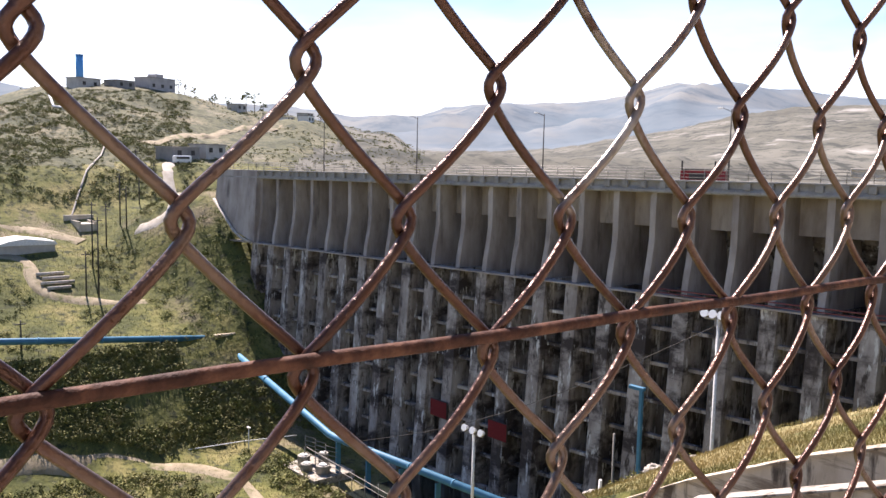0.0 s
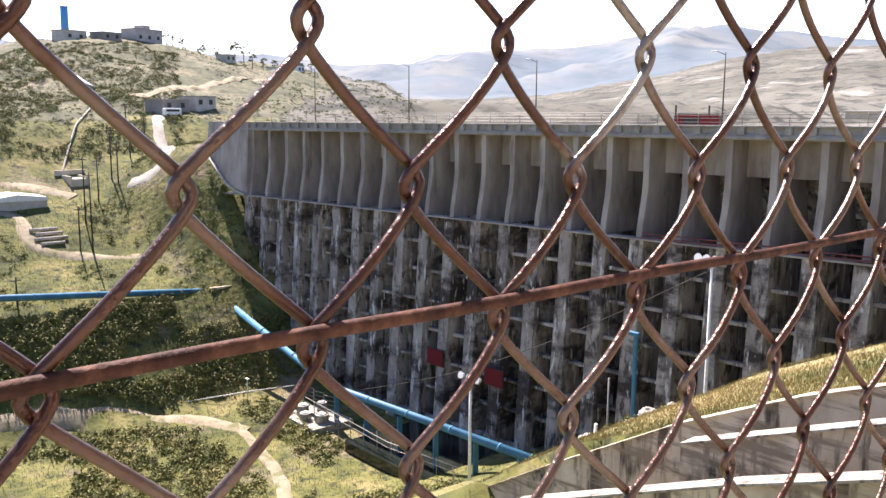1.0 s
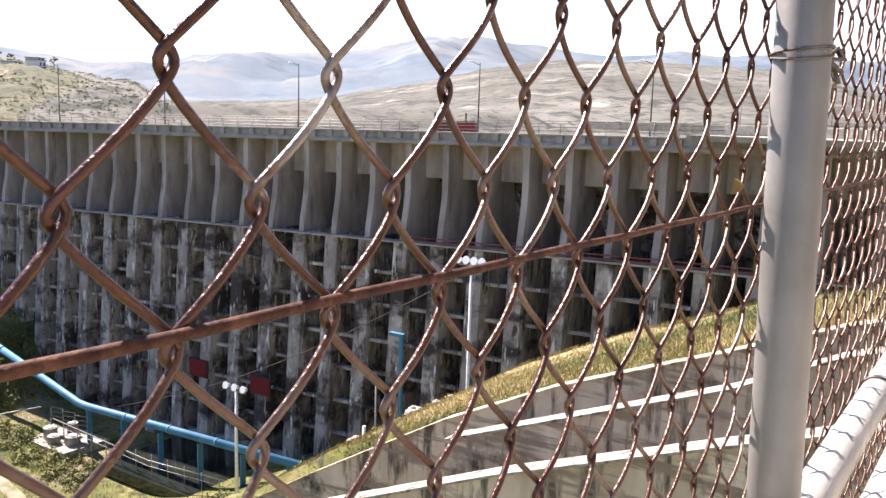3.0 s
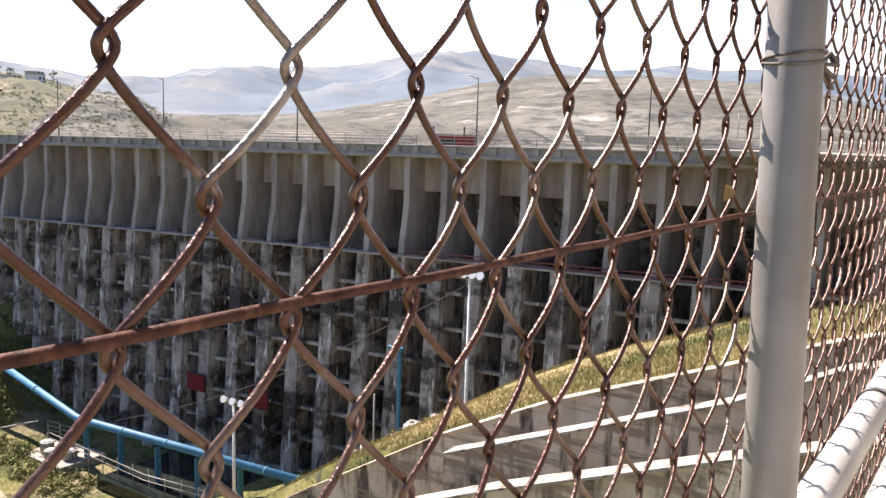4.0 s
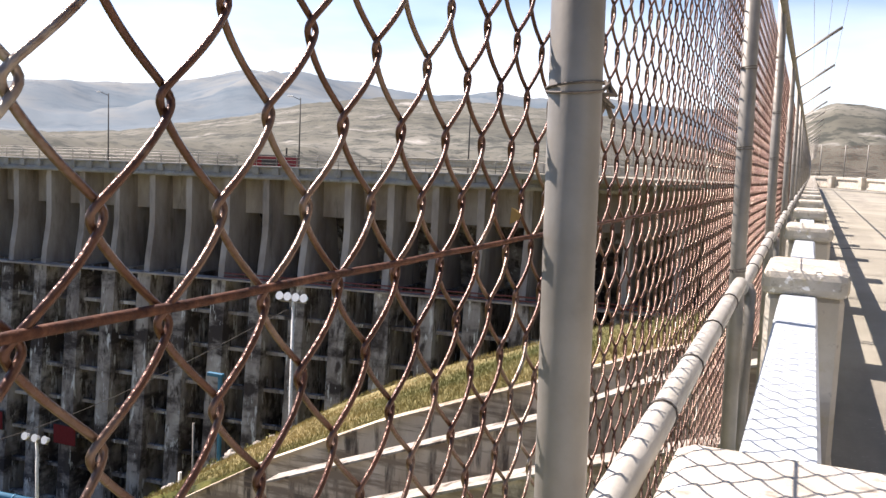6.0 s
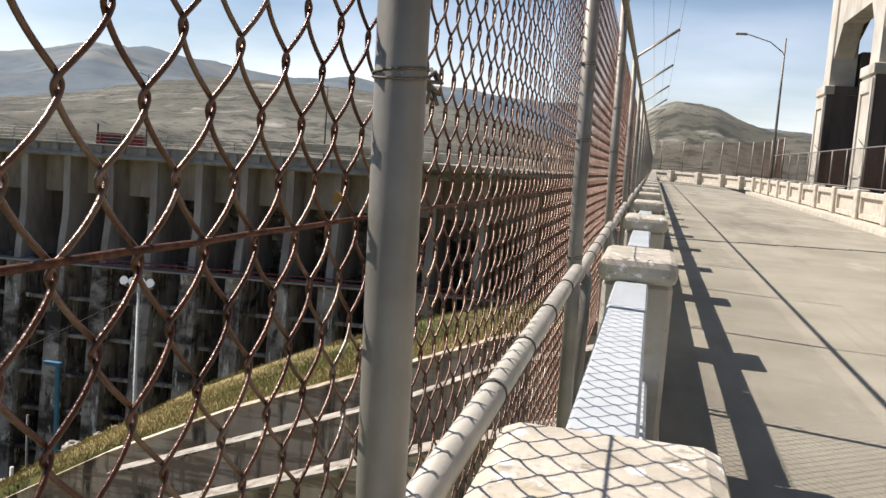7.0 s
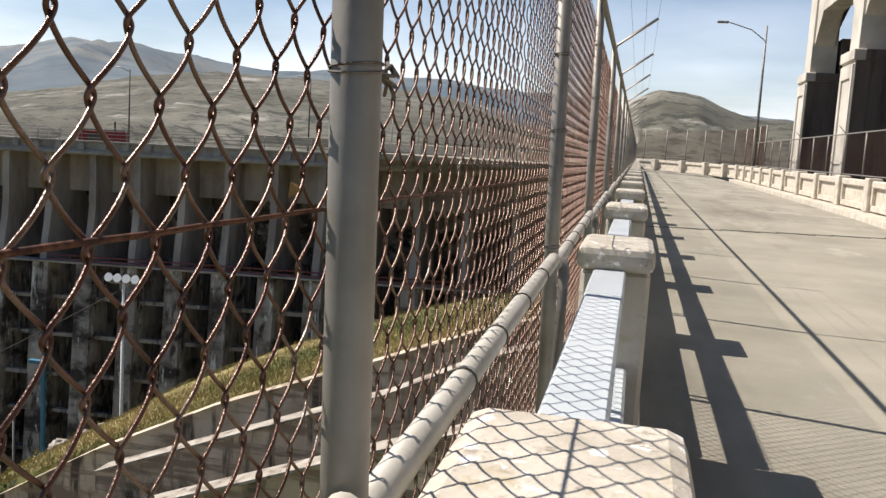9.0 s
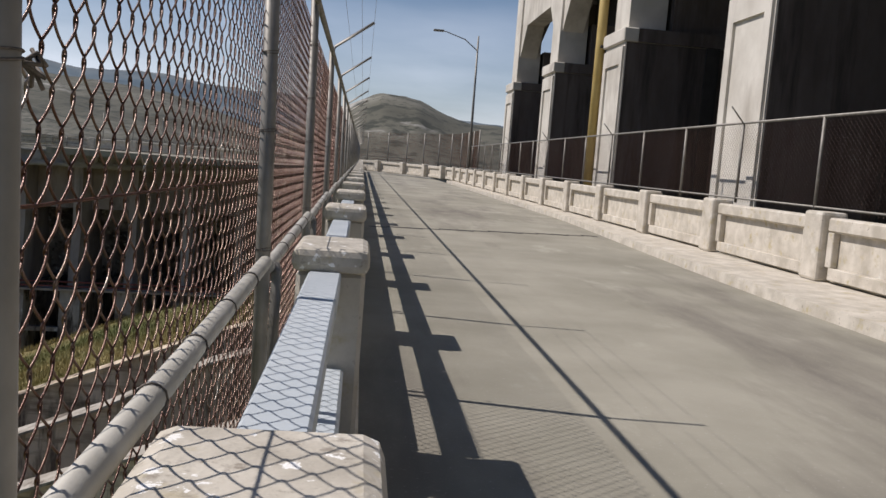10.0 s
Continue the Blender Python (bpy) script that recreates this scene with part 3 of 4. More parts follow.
def zigzag_wires(name, y_from, y_to, steps, sides, radius, every, mat, x0=0.0, y_shift=0.0, low=FENCE_LOW, high=FENCE_HIGH, z0=0.0, drop=DROP, swing=0.0042):
    half = MESH_W / 2
    i0, i1 = math.ceil(y_from / (half * every)), math.floor(y_to / (half * every))
    per = np.arange(low * steps, high * steps + 1) / steps
    n = len(per)
    allv, allf = [], []
    base = 0
    ang = np.arange(sides) * 2 * np.pi / sides
    rng = np.random.default_rng(7)
    for i in range(i0, i1):
        yc = (i + 0.5) * half * every
        # odd wires swing the other way so that neighbours hook together
        flip = 1 if i % 2 == 0 else -1
        ph = 2 * np.pi * per
        tri = -np.arcsin(0.968 * np.cos(ph)) / np.arcsin(0.968)
        reach = half * every / 2 + 0.0034
        jit = rng.normal(0, 0.0005, 3)
        y = yc + flip * tri * reach + jit[0] + 0.0005 * np.sin(per * 0.9 + i * 0.7) + y_shift
        x = x0 + swing * np.sin(ph) * flip + 0.001 * np.sin(i * 0.11 + per * 0.4)
        z = z0 + per * MESH_H + jit[1] - drop * yc
        if drop:
            col = y / MESH_W
            x = x + np.interp(col, [-10, -9, -8.5, -8, -7.5, -7, -6.5, -6, -5.5, -5, -4], [0, -0.0003, -0.0017, -0.001, -0.0008, 0.001, 0.002, 0.002, 0.0015, 0.0003, 0])
            z = z + np.interp(col, [-10, -9, -8, -7, -6, -5, -4], [0.0015, 0.0009, 0.0001, -0.0003, -0.0004, -0.0005, 0])
        p = np.stack([x, y, z], 1)
        d = np.gradient(p, axis=0)
        d /= np.linalg.norm(d, axis=1)[:, None]
        u = np.cross(d, np.array([1.0, 0, 0]))
        u /= np.linalg.norm(u, axis=1)[:, None]
        v = np.cross(d, u)
        ring = p[:, None, :] + radius * (u[:, None, :] * np.cos(ang)[None, :, None] + v[:, None, :] * np.sin(ang)[None, :, None])
        allv.append(ring.reshape(-1, 3))
        idx = base + np.arange(n * sides).reshape(n, sides)
        a, b = idx[:-1], idx[1:]
        allf.append(np.stack([a, np.roll(a, -1, 1), np.roll(b, -1, 1), b], -1).reshape(-1, 4))
        base += n * sides
    V, F = np.concatenate(allv), np.concatenate(allf)
    me = bpy.data.meshes.new(name)
    me.vertices.add(len(V))
    me.vertices.foreach_set("co", V.ravel().astype(np.float32))
    me.loops.add(F.size)
    me.loops.foreach_set("vertex_index", F.ravel().astype(np.int32))
    me.polygons.add(len(F))
    me.polygons.foreach_set("loop_start", np.arange(0, F.size, 4, dtype=np.int32))
    me.polygons.foreach_set("use_smooth", np.ones(len(F), dtype=bool))
    me.update(calc_edges=True)
    me.validate()
    me.materials.append(mat)
    return new(name, me)

M_MESH = material("weathered_fence_wire", [(0.055, 0.02, 0.011), (0.1, 0.042, 0.024), (0.165, 0.108, 0.075)], 9.0, 0.3, 0.8, 300, 0.5, spec=0.6, shift=(0.38, 0.62), second=[((0.1, 0.045, 0.024), 60.0, 0.53, 0.7, (1, 1, 1)), ((0.36, 0.32, 0.27), 6.0, 0.62, 0.7, (1, 1, 1))])
M_MESH2 = material("rusted_tension_wire", [(0.04, 0.015, 0.008), (0.085, 0.033, 0.018), (0.15, 0.065, 0.035)], 90.0, 0.75, 1.0, 350, 0.2)
fence = thing("chain_link_fence", "rusty chain-link fence on grey steel posts with barbed arms", "fence")
for name, a, b, st, sd, ev in (("wire_mesh", -1.6, 1.6, 44, 9, 1), ("wire_mesh", 1.6, 6.5, 20, 5, 1), ("wire_mesh", 6.5, 24, 8, 3, 1), ("wire_mesh", 24, 88, 4, 3, 3)):
    ob = zigzag_wires(name, a, b, st, sd, 0.0019, ev, M_MESH)
    ob.parent = fence
    tagged(ob, "woven rusty wire diamonds", kind="stuff")
tw = tube([(0.0035, -1.9 + MESH_W * 0.5 * i, 0.006 - DROP * (-1.9 + MESH_W * 0.5 * i) + 0.0004 * math.sin(i * 1.3)) for i in range(0, 300)], 0.0024, 8)
part("tension_wire", tw, M_MESH2, fence, "rust-brown horizontal wire")
M_TIE = material("dark_tie_wire", [(0.07, 0.06, 0.05), (0.2, 0.17, 0.14)], 60, 0.7, 0.2, 300, 0.3)
POST = 2.68
stub_me = shell(tube([(0, 0, -1.2), (0, 0, -0.36), (-0.01, 0.03, -0.34)], 0.02, 10), M_GALV, "stub_post")
pm = shell(tube([(0, 0, -1.35), (0, 0, 1.08)], 0.0265, 20), M_GALV, "post")
cm = shell(tube([(0, 0, -0.012), (0, 0, 0.012)], 0.03, 20), M_GALV, "collar")
arm = shell(tube([(0, 0, 1.02), (0.0, 0, 1.1), (0.36, 0, 1.36)], 0.014, 8), M_GALV, "barb_arm")
rail = tube([(0, 0.0, 0), (0, 1.0, 0)], 0.024, 14)
rail_me = shell(rail, M_RAIL, "lower_rail")
band = bmesh.new()
tube([(0.0282 * math.cos(a), 0.029 * math.sin(a), 0.004 * math.sin(a)) for a in (i * math.pi / 8 for i in range(17))], 0.0014, 5, band)
tube([(0.0282 * math.cos(a), 0.0282 * math.sin(a), 0.005 + 0.003 * math.cos(a)) for a in (i * math.pi / 8 for i in range(17))], 0.0014, 5, band)
band_me = shell(band, M_TIE, "tie_wire")
twist = bmesh.new()
for i in range(5):
    a = i * 1.3
    tube([(0.012, 0.036, 0.15), (0.016 + 0.008 * math.cos(a), 0.05 + 0.006 * i, 0.15 + 0.012 * math.sin(a)), (0.012 + 0.012 * math.sin(a), 0.06 + 0.008 * i, 0.145 + 0.02 * math.cos(a))], 0.0024, 5, twist)
twist_me = shell(twist, M_TIE, "twisted_wire_end")
strap = bmesh.new()
tube([(0.026 * math.cos(a), 0.004 * math.cos(a), 0.026 * math.sin(a)) for a in (i * math.pi / 6 for i in range(13))], 0.0022, 5, strap)
strap_me = shell(strap, M_TIE, "rail_tie")
POST_Y = [-2.5, 0.095, 2.45, 4.95, 7.95] + [7.95 + 3.0 * i for i in range(1, 27)]
for k, y in enumerate(POST_Y, -1):
    gap = (POST_Y[k + 2] if k + 2 < len(POST_Y) else y + 3) - y
    lean = pose(0.035, y, 0, 0, -1.2, 0)
    share("post", pm, fence, lean)
    share("barb_arm", arm, fence, pose(0.035, y, 0))
    for zz in (-0.27, 0.15, 0.42, 0.75)[0 if k else 1:]:
        share("tie_wire", band_me, fence, lean @ pose(0, 0, zz))
    share("twisted_wire_end", twist_me, fence, pose(0.035, y, 0))
    share("lower_rail", rail_me, fence, pose(0.054, y + 0.035, -0.34, 0.7) @ Matrix.Diagonal((1, gap - 0.07, 1, 1)))
    for q in (0.26, 0.42, 0.6, 0.8):
        share("rail_tie", strap_me, fence, pose(0.054, y + gap * q, -0.34 + 0.0122 * gap * q))
    share("stub_post", stub_me, fence, pose(0.085, y + 0.09, 0)) if k > 0 else None
part("top_rail", tube([(0.03, -3, 1.02), (0.03, 86, 1.02)], 0.021, 10), M_GALV, fence)
for j in range(3):
    q = 0.14 + 0.11 * j
    part("barbed_wire", tube([(0.035 + q, -3 + 2.68 * i, 1.1 + 0.72 * q - (0.02 if i % 2 else 0)) for i in range(34)], 0.0014, 4), M_GALV, fence)

leaf = bmesh.new()
lv = [leaf.verts.new(p) for p in ((0.006, -0.012, 0.022), (0.012, -0.004, 0.026), (0.008, 0.006, 0.034), (0.004, -0.002, 0.037), (0.013, 0.0, 0.03))]
leaf.faces.new((lv[0], lv[1], lv[4], lv[3]))
leaf.faces.new((lv[3], lv[4], lv[2]))
bmesh.ops.solidify(leaf, geom=leaf.faces[:], thickness=0.0006)
solid("dry_leaf", leaf, plain("dry_leaf", (0.45, 0.3, 0.1), 0.8), "small dry yellow leaf caught on the fence wire", "leaf")

# ---- fence on the upstream balustrade ----
def bend(co):
    s = co[:, 1].copy()
    off = co[:, 0].copy()
    out = co.copy()
    far = s > 64
    a = np.minimum((s - 64) / 30.0, np.pi / 2)
    out[far, 0] = (7.48 - 30 * (1 - np.cos(a)) + off * np.cos(a))[far]
    out[far, 1] = (64 + 30 * np.sin(a) + off * np.sin(a))[far]
    out[~far, 0] = 7.48 + off[~far]
    return out

rf = thing("balustrade_fence", "grey steel chain-link fence standing on the balustrade", "fence")
mesh_r = zigzag_wires("wire_mesh", 4, 60, 4, 3, 0.0021, 1.5, M_MESH, x0=0.22, low=0, high=16, z0=-0.22, drop=0.0)
n_v = len(mesh_r.data.vertices)
co = np.empty(n_v * 3, dtype=np.float32)
mesh_r.data.vertices.foreach_get("co", co)
mesh_r.data.vertices.foreach_set("co", bend(co.reshape(-1, 3)).ravel())
mesh_r.parent = rf
tagged(mesh_r, "thin woven wire diamonds", kind="stuff")
rpost = shell(tube([(0, 0, -0.25), (0, 0, 1.3)], 0.028, 10), M_GALV, "post")
rarm = shell(tube([(0, 0, 1.28), (-0.28, 0, 1.6)], 0.016, 6), M_GALV, "barb_arm")
for k in range(-2, 16):
    y = 13.05 + 3.07 * k
    share("post", rpost, rf, pose(7.7, y, 0))
    if k % 3 == 1:
        share("barb_arm", rarm, rf, pose(7.7, y, 0))
part("top_rail", tube([(7.7, 4, 1.3), (7.7, 60, 1.3)], 0.024, 8), M_GALV, rf)
part("bottom_rail", tube([(7.7, 4, -0.16), (7.7, 60, -0.16)], 0.02, 8), M_GALV, rf)

bf = thing("screen_fence", "tall rust-brown mesh screen fence round the road bend", "fence")
mesh_b = zigzag_wires("wire_mesh", 58, 118, 4, 3, 0.006, 2, M_RUST, x0=0.5, low=0, high=27, z0=-0.2, drop=0.0)
co = np.empty(len(mesh_b.data.vertices) * 3, dtype=np.float32)
mesh_b.data.vertices.foreach_get("co", co)
mesh_b.data.vertices.foreach_set("co", bend(co.reshape(-1, 3)).ravel())
mesh_b.parent = bf
tagged(mesh_b, "dense rusty wire screen", kind="stuff")
for k in range(20):
    (x, y), (dx, dy) = right_line(58 + 3.0 * k)
    part("post", tube([(x + 0.5 * dy, y - 0.5 * dx, -1.2), (x + 0.5 * dy, y - 0.5 * dx, 2.4)], 0.05, 6), M_GALV, bf)

# ---- street lamp, service pipe and road joint ----
sl = thing("street_lamp", "grey steel street lamp with a single curved arm", "lamp")
part("pole", tube([(7.87, 62, -1.25), (7.83, 62, 9.0)], 0.11, 10, taper=0.06), M_GALV, sl)
part("arm", tube([(7.83, 62, 8.0), (6.9, 62, 8.7), (5.6, 62, 9.1), (5.3, 62, 9.15)], 0.035, 8), M_GALV, sl)
part("lamp_head", box(4.65, 5.4, 61.85, 62.15, 9.08, 9.22, 0.04), M_GALV, sl)
yp = thing("service_pipe", "tall ochre-yellow steel pipe beside a gate pier", "pipe")
part("pipe", tube([(8.45, 30.6, -1.3), (8.45, 30.6, 11)], 0.17, 14), M_YELLOW, yp)
part("bracket", box(8.4, 8.62, 30.36, 30.84, 4.5, 4.6, 0.01), M_DARK, yp)
jb = bmesh.new()
for i in range(14):
    x = 0.6 + 5.5 * i / 14
    yy = 18.1 + 0.33 * x + 0.06 * math.sin(i * 2.1)
    box(x, x + 0.395, yy, yy + 0.14 + 0.05 * (i % 3), ROAD_Z + 0.002, ROAD_Z + 0.006, bm=jb)
solid("road_joint", jb, M_DARK, "cracked dark expansion joint across the road", "joint", "structure")

# ---- crest furniture ----
cf = thing("crest_railing", "thin grey steel railing along the dam crest", "railing")
post_me = shell(tube([(0, 0, 0), (0, 0, 1.5)], 0.04, 5), M_GALV, "railing_post")
for k in range(64):
    x = -170 + 2.75 * k
    share("railing_post", post_me, cf, pose(x, dam_y(x) - 1.95, crest_z(x) - 0.1))
for h in (0.35, 0.8, 1.2, 1.5):
    part("rail", dam_mesh(tube([(-171, -1.95, -0.1 + h), (6, -1.95, -0.1 + h)], 0.03, 5)), M_GALV, cf)
block_me = shell(box(-0.42, 0.42, -0.02, 0.4, -0.4, 0.4, 0.03), M_CREST, "parapet_block")
for k in range(64):
    x = -170 + 2.75 * k
    share("parapet_block", block_me, dam, pose(x, dam_y(x) - 2.13, crest_z(x) - 0.72))
up = thing("upstream_railing", "thin grey steel railing on the far side of the crest", "railing")
for h in (0.5, 1.0, 1.4):
    part("rail", dam_mesh(tube([(-171, 8.3, -0.3 + h), (-22, 8.3, -0.3 + h)], 0.03, 5)), M_GALV, up)
for k in range(38):
    x = -170 + 4.0 * k
    share("railing_post", post_me, up, pose(x, dam_y(x) + 8.3, crest_z(x) - 1.1))
for x in (-143, -117.2, -90, -60.6, -38):
    lp = thing("crest_lamp", "slim grey lamp post standing on the dam crest", "lamp", "crest lamps")
    y = dam_y(x) + 4.2
    part("pole", tube([(x, y, crest_z(x) - 1.2), (x, y, 6.6)], 0.11, 8, taper=0.06), M_DARK, lp)
    part("arm", tube([(x, y, 6.3), (x - 1.0, y - 0.4, 6.75)], 0.045, 6), M_DARK, lp)
    part("lamp_head", box(x - 1.6, x - 0.9, y - 0.55, y - 0.3, 6.7, 6.84, 0.03), M_WHITE, lp)
kx, ky = -62.6, dam_y(-62.6) + 2.0
kz = crest_z(kx) - 1.15
ks = thing("guard_kiosk", "small dark red guard kiosk with corner posts", "kiosk")
part("body", box(kx - 2.5, kx + 2.5, ky - 1.3, ky + 1.3, kz, kz + 2.2, 0.03), M_RED, ks)
part("roof", box(kx - 2.2, kx + 2.2, ky - 1.2, ky + 1.2, kz + 2.25, kz + 2.4), M_DARK, ks)
for dx in (-2.35, 2.35):
    part("corner_post", box(kx + dx - 0.08, kx + dx + 0.08, ky - 1.25, ky - 1.1, kz + 2.2, kz + 3.4), M_DARK, ks)
part("window", box(kx - 1.2, kx + 1.2, ky - 1.32, ky - 1.3, kz + 1.1, kz + 1.9), M_DARK, ks)

# ---- valley floor ----
TRACKS = []

def ribbon(name, pts, width, mat, label, lift=0.22):
    bm = bmesh.new()
    fine = []
    for (a, b), (c, d) in zip(pts, pts[1:]):
        n = max(2, int(math.hypot(c - a, d - b) / 1.5))
        fine += [(a + (c - a) * i / n, b + (d - b) * i / n) for i in range(n)]
    fine.append(pts[-1])
    for _ in range(6):
        fine = [fine[0]] + [((p[0] + 2 * q[0] + r[0]) / 4, (p[1] + 2 * q[1] + r[1]) / 4) for p, q, r in zip(fine, fine[1:], fine[2:])] + [fine[-1]]
    TRACKS.extend((x, y, width / 2 + 0.4) for x, y in fine)
    rows = []
    for i, (x, y) in enumerate(fine):
        x2, y2 = fine[min(i + 1, len(fine) - 1)]
        x1, y1 = fine[max(i - 1, 0)]
        d = math.hypot(x2 - x1, y2 - y1) or 1
        nx, ny = -(y2 - y1) / d, (x2 - x1) / d
        row = []
        for s in (-1, -0.5, 0, 0.5, 1):
            w = width / 2 * (1 + 0.6 * noise.noise(Vector((x * 0.25, y * 0.2, s))))
            px, py = x + nx * w * s, y + ny * w * s
            row.append(bm.verts.new((px, py, rough_ground(px, py) + lift - (0.5 if abs(s) == 1 else 0))))
        rows.append(row)
    for a, b in zip(rows, rows[1:]):
        for k in range(4):
            bm.faces.new((a[k], a[k + 1], b[k + 1], b[k])).smooth = True
    bmesh.ops.recalc_face_normals(bm, faces=bm.faces[:])
    return solid(name, bm, mat, label, "road", "structure")

ribbon("road_dirt_path", [(-121, 62), (-112, 61.0), (-104, 59.5), (-97, 56.5), (-90, 52.5), (-82, 47), (-72, 40)], 2.4, M_DIRT, "narrow pale footpath over the valley floor")
ribbon("road_dirt_valley", [(-136, 10), (-134.3, 27.6), (-133.2, 39.0), (-131.3, 51.3), (-125.6, 58.2), (-118.0, 62.8)], 3.8, M_DIRT, "pale dirt track on the valley floor")
ribbon("road_dirt_terrace", [(-182.7, 30), (-182.7, 39.6), (-185.3, 46.3), (-181, 50.4), (-175.7, 48.3), (-170.2, 47.5), (-167.1, 52), (-165.3, 60.0), (-164.6, 66)], 3.0, M_DIRT, "pale dirt track on a grassy terrace")
ribbon("road_abutment", [(-184.5, 72.6), (-179.5, 74.6), (-178.5, 77.6), (-185, 82), (-197, 87), (-211.5, 91.3), (-219, 93.5), (-226, 100)], 3.4, M_DIRT_L, "pale road climbing to the dam abutment")
ribbon("road_hillside", [(-250.5, 100.7), (-268.4, 126.8), (-286.7, 150.6), (-310, 180)], 4.0, M_DIRT, "pale road cut across the hillside", 0.6)
ribbon("road_yard", [(-206, 40), (-196, 52), (-191.8, 59.3), (-188, 62)], 5.0, M_DIRT, "bare pale yard by the white shed")

def pipeline(name, pts, r, mat, label, stands=()):
    t = thing(name, label, "pipe")
    part("pipe", tube(pts, r, 14), mat, t)
    for x, y, z in stands:
        g = rough_ground(x, y)
        part("support", box(x - 0.14, x + 0.14, y - 0.4, y + 0.4, g - 1, z - r * 0.7), M_BLUE, t)
    for i in range(len(pts) - 1):
        a, b = Vector(pts[i]), Vector(pts[i + 1])
        n = max(1, int((b - a).length / 9))
        for j in range(1, n):
            c = a.lerp(b, j / n)
            d = (b - a).normalized() * 0.12
            part("flange", tube([c - d, c + d], r * 1.14, 14), mat, t)
    return t

pipeline("water_pipe", [(-149, 5, -27.6), (-149, 31.6, -29.9), (-149, 72.3, -34.0)], 0.55, M_BLUE, "long blue steel water pipe along the bank")
solid("pipe_chamber", box(-150.5, -147.5, 72, 76, -35.5, -33.2, 0.05), M_WALL, "small concrete chamber at the end of a pipe", "chamber")
pipeline("penstock_pipe", [(-144.5, 75, -36.9), (-114.5, 75, -43.9), (-112.5, 75, -44.0), (-66, 75, -42.3)], 0.56, M_BLUE, "blue steel pipe on stands along the dam foot", [(-112, 75, -43.2), (-104, 75, -43.5), (-96, 75, -43.8), (-88, 75, -43.5), (-80, 75, -43), (-72, 75, -42.5)])
hr = thing("handrail", "thin white steel handrail beside a valley pipe", "railing")
part("rail", tube([(-118, 73, -46.5), (-95, 72, -47.0), (-80, 72, -46)], 0.07, 5), M_GALV, hr)
part("rail", tube([(-118, 73, -47.3), (-95, 72, -47.8), (-80, 72, -46.8)], 0.05, 5), M_GALV, hr)
for i in range(12):
    x = -118 + 3.3 * i
    part("post", tube([(x, 72.6, rough_ground(x, 72.6) - 0.5), (x, 72.6, -46.4)], 0.06, 5), M_GALV, hr)
gl = thing("low_pipe", "thin white pipe rail beside the dirt track", "railing")
part("rail", tube([(-131, 59, -47.6), (-129, 68, -47.4), (-126, 76, -47.2)], 0.08, 6), M_WHITE, gl)
rr = thing("stair_rail", "red painted stair stringer down the abutment", "stair")
part("stringer", tube([(-160.5, 82.4, -27.3), (-153, 81.0, -33.6), (-145.5, 79.0, -38.0)], 0.42, 6), M_RED, rr)
part("landing", box(-164, -159, 81.8, 83.6, -27.6, -27.2), M_COPING, rr)
for x0, z0 in ((-103.0, -39.8), (-90.0, -40.0)):
    rp2 = thing("red_panel", "faded red sheet panel in a dam bay", "panel", "red panels")
    part("sheet", box(x0, x0 + 3.7, 86.0, 86.12, z0, z0 + 2.5, 0.02), M_RED, rp2)
    part("frame", box(x0 - 0.1, x0 + 3.8, 86.12, 86.3, z0 - 0.1, z0 + 2.6), M_DARK, rp2)

def flood_mast(x, y, top, label, heads):
    g = rough_ground(x, y)
    t = thing("floodlight_mast", label, "lamp", "floodlight masts")
    part("pole", tube([(x, y, g - 0.5), (x, y, top)], 0.24, 10, taper=0.14), M_WHITE, t)
    part("crossbar", box(x - 1.5, x + 1.5, y - 0.06, y + 0.06, top - 0.1, top + 0.02), M_GALV, t)
    for i in range(heads):
        hx = x - 1.35 + 2.7 * i / (heads - 1)
        hb = bmesh.new()
        tube([(hx, y + 0.25, top + 0.35), (hx, y - 0.1, top + 0.42), (hx, y - 0.35, top + 0.5)], 0.2, 12, hb, taper=0.42)
        head = part("floodlight", hb, M_LAMP, t)
        part("bracket", box(hx - 0.04, hx + 0.04, y - 0.04, y + 0.3, top, top + 0.3), M_GALV, head)
    return t

M_LAMP = material("white_lamp_housing", [(0.8, 0.8, 0.8), (0.88, 0.88, 0.88)], 3, 0.35, 0.0)
flood_mast(-44.9, 72, -14.5, "tall pale floodlight mast with four lamps", 4)
flood_mast(-71.45, 66, -31.1, "pale floodlight mast with three lamps on the valley floor", 3)
bg = thing("blue_gantry", "slim blue steel gantry post with a short arm", "gantry")
g0 = rough_ground(-57.6, 78)
part("post", box(-57.8, -57.4, 77.8, 78.2, g0 - 0.5, -25.0, 0.04), M_BLUE, bg)
part("arm", box(-59.2, -57.2, 77.75, 78.25, -25.0, -24.6, 0.04), M_BLUE, bg)
sp = thing("small_post", "slim pale steel post near the gantry", "post")
part("post", tube([(-60.3, 77, rough_ground(-60.3, 77) - 0.5), (-60.3, 77, -30.3)], 0.12, 6), M_GALV, sp)
cable = thing("overhead_cable", "thin dark cable slung down from a floodlight mast", "cable")
part("wire", tube([(-44.9 + (-104 + 44.9) * i / 16, 72 + 2 * i / 16, -15.0 - 27 * i / 16 - 2.2 * math.sin(math.pi * i / 16)) for i in range(17)], 0.035, 4), M_DARK, cable)
wp = thing("marker_post", "short white marker post on the bank", "post")
part("post", tube([(-33.4, 41, -24), (-33.2, 41, -19.4)], 0.1, 8), M_WHITE, wp)

